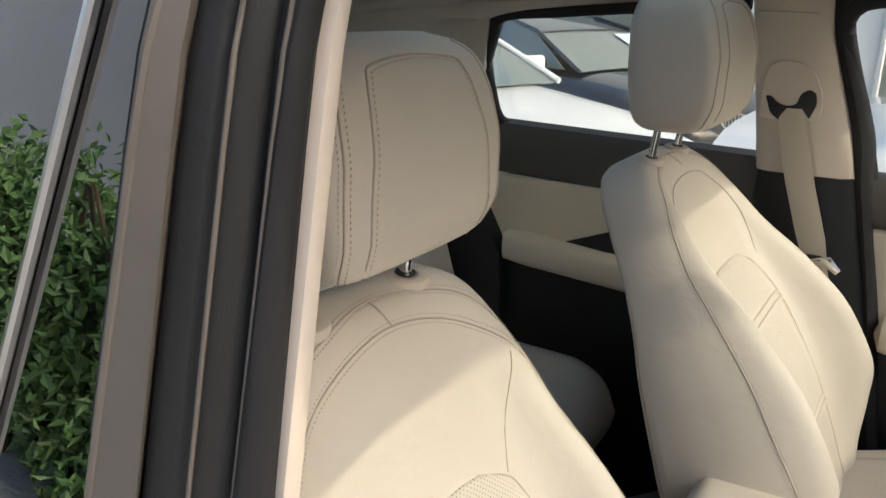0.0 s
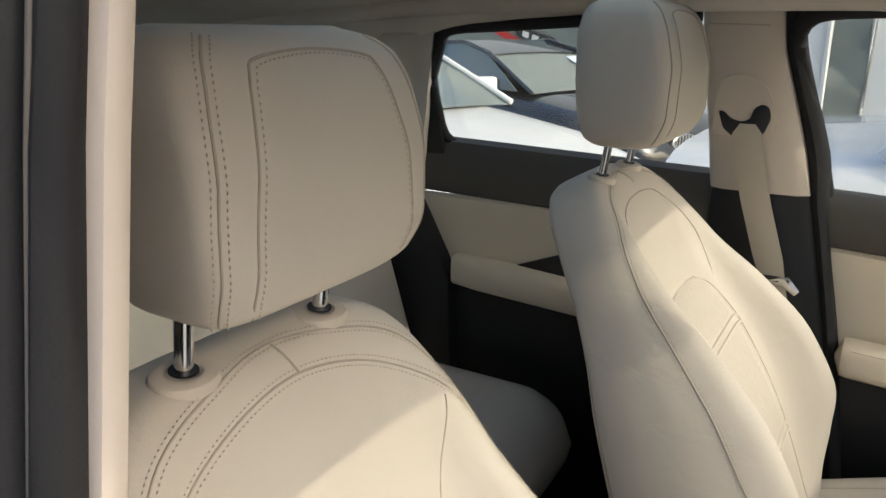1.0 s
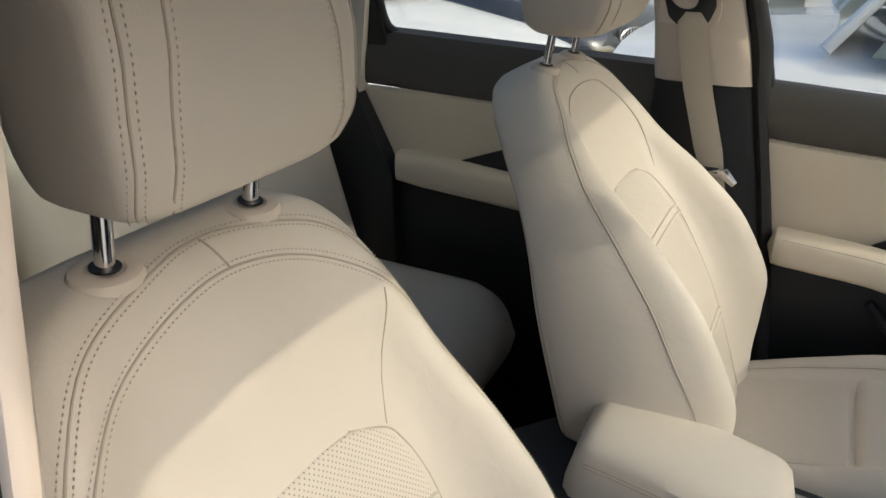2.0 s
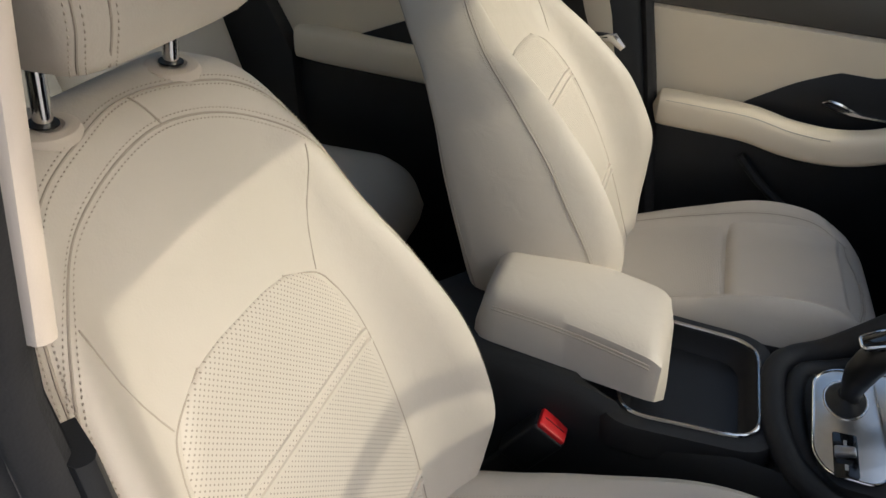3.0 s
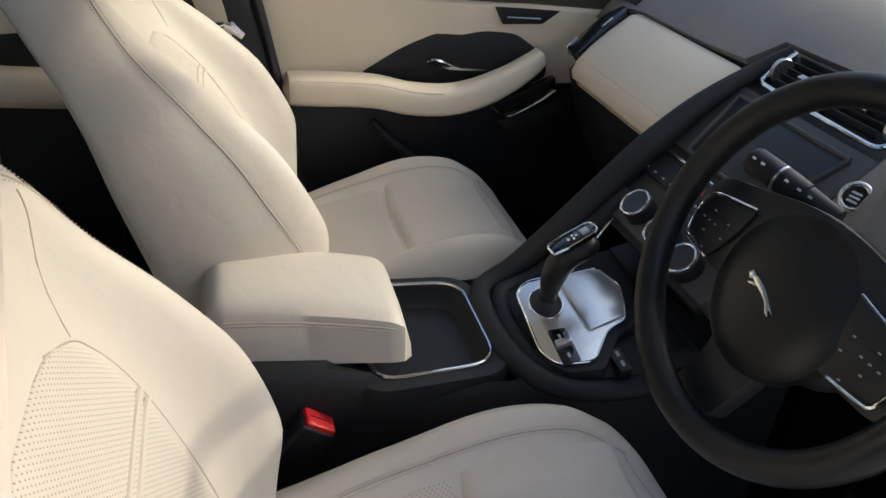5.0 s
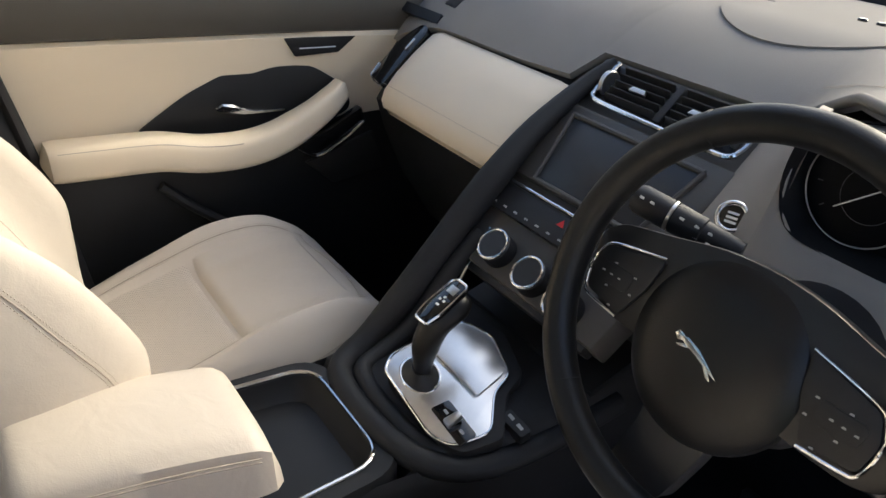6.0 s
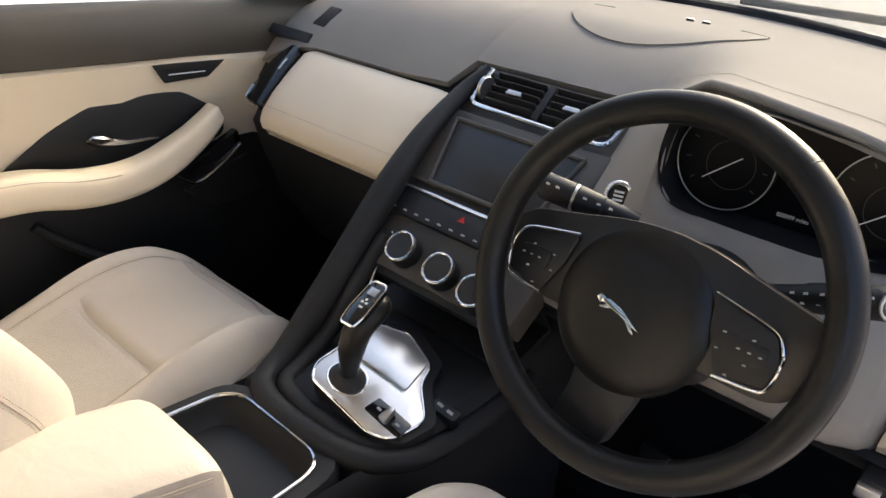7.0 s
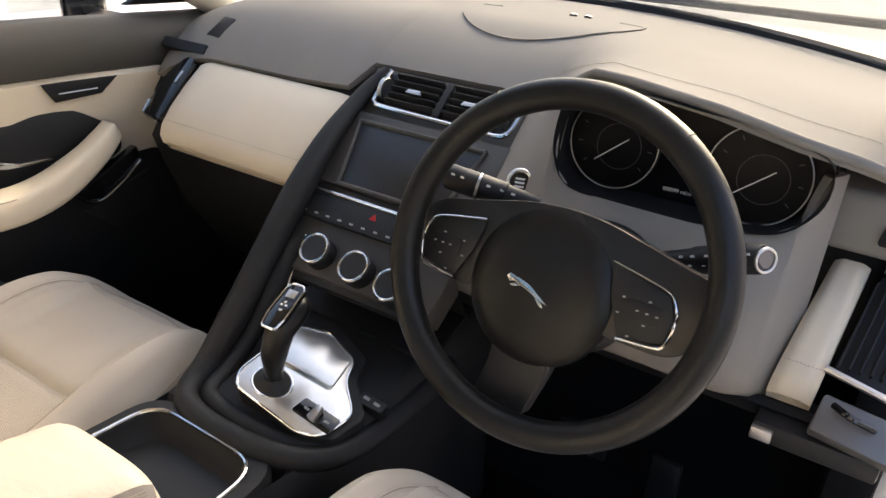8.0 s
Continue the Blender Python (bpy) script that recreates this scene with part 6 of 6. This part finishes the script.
white_two = parked_car("parked_car", "white car parked beyond the passenger window", "white_paint")
white_two.matrix_basis = pose(-2.25, 1.94, 0) @ Matrix.Diagonal((1, 1, 1.12, 1))

build = thing("building", "white rendered showroom building with dark openings", "building")
part("wall", rbox(-10.4, -10.0, -14, 12, 0, 5.5, 0), "white_wall", build, "white rendered wall")
for y, w, h in ((-6.1, 2.7, 2.4), (-0.41, 0.48, 1.72), (3.4, 1.15, 3.0), (6.2, 1.15, 3.0)):
    wnd = part("window", rbox(-10.0, -9.97, y, y + w, 0.15, h, 0.01, 1), "car_glass", build, "dark glazed opening")
    part("frame", tube([(-9.96, y, 0.15), (-9.96, y, h), (-9.96, y + w, h), (-9.96, y + w, 0.15)], 0.04, 6), "white_wall", wnd)
sign = thing("sign", "black and red banner sign on the showroom wall", "sign")
part("board", prism([(-9.94, -4.72, 1.40), (-9.94, -4.18, 1.18), (-9.94, -4.08, 1.36), (-9.94, -4.80, 1.56)], (0.02, 0, 0)), "black_hard", sign)
part("red_board", prism([(-9.94, -5.10, 1.44), (-9.94, -4.72, 1.24), (-9.94, -4.66, 1.34), (-9.94, -5.16, 1.56)], (0.02, 0, 0)), "red", sign)
for q in range(3):
    part("bar", prism([(-9.915, -4.62 + 0.16 * q, 1.385 - 0.055 * q), (-9.915, -4.52 + 0.16 * q, 1.35 - 0.055 * q), (-9.915, -4.50 + 0.16 * q, 1.43 - 0.055 * q), (-9.915, -4.60 + 0.16 * q, 1.465 - 0.055 * q)], (0.01, 0, 0)), "white", sign)

# hedge on the open side of the car, and a grey wall behind it
hedge = thing("hedge", "dense dark green hedge with gaps of sky", "hedge", "", "stuff")
rng = np.random.default_rng(4)
verts, faces = [], []
for k in range(36000):
    y = rng.uniform(-9, -1.0)
    top = 1.14 + 0.10 * math.sin(y * 1.7) + 0.10 * math.sin(y * 4.3 + 1)
    z = top * rng.uniform(0, 1) ** 0.75 + rng.normal(0, 0.05)
    x = 2.05 + abs(rng.normal(0, 0.28)) - 0.15 * math.sin(y * 3 + z * 4)
    c = np.array((x, y, max(0.02, z)))
    d = rng.normal(size=3)
    d /= np.linalg.norm(d)
    e = np.cross(d, rng.normal(size=3))
    e /= np.linalg.norm(e)
    ln, w = rng.uniform(0.022, 0.050), rng.uniform(0.010, 0.022)
    n0 = len(verts)
    verts += [tuple(c - d * ln), tuple(c + e * w + np.cross(d, e) * 0.008), tuple(c + d * ln), tuple(c - e * w + np.cross(d, e) * 0.008)]
    faces += [(n0, n0 + 1, n0 + 2), (n0, n0 + 2, n0 + 3)]
me = bpy.data.meshes.new("leaves")
me.from_pydata(verts, [], faces)
me.materials.append(M["leaf"])
lv_ = new("leaves", me)
lv_.parent = hedge
bmh = bmesh.new()
for k in range(40):
    y = -9 + 8.0 * k / 39
    tube([(2.2, y, 0), (2.17 + 0.1 * math.sin(k), y + 0.1, 0.6), (2.2, y + 0.2 * math.sin(k * 2), 1.2)], [0.035, 0.022, 0.008], 6, bm=bmh)
part("twigs", bmh, "twig", hedge)
part("hedge_core", rbox(2.4, 2.75, -9, -1.0, 0, 0.85, 0.1), "leaf", hedge)
wall = thing("wall_yard", "grey rendered yard wall behind the hedge", "wall", "", "structure")
part("wall", rbox(4.6, 4.9, -14, 7.0, 0, 2.9, 0), "grey_wall", wall)
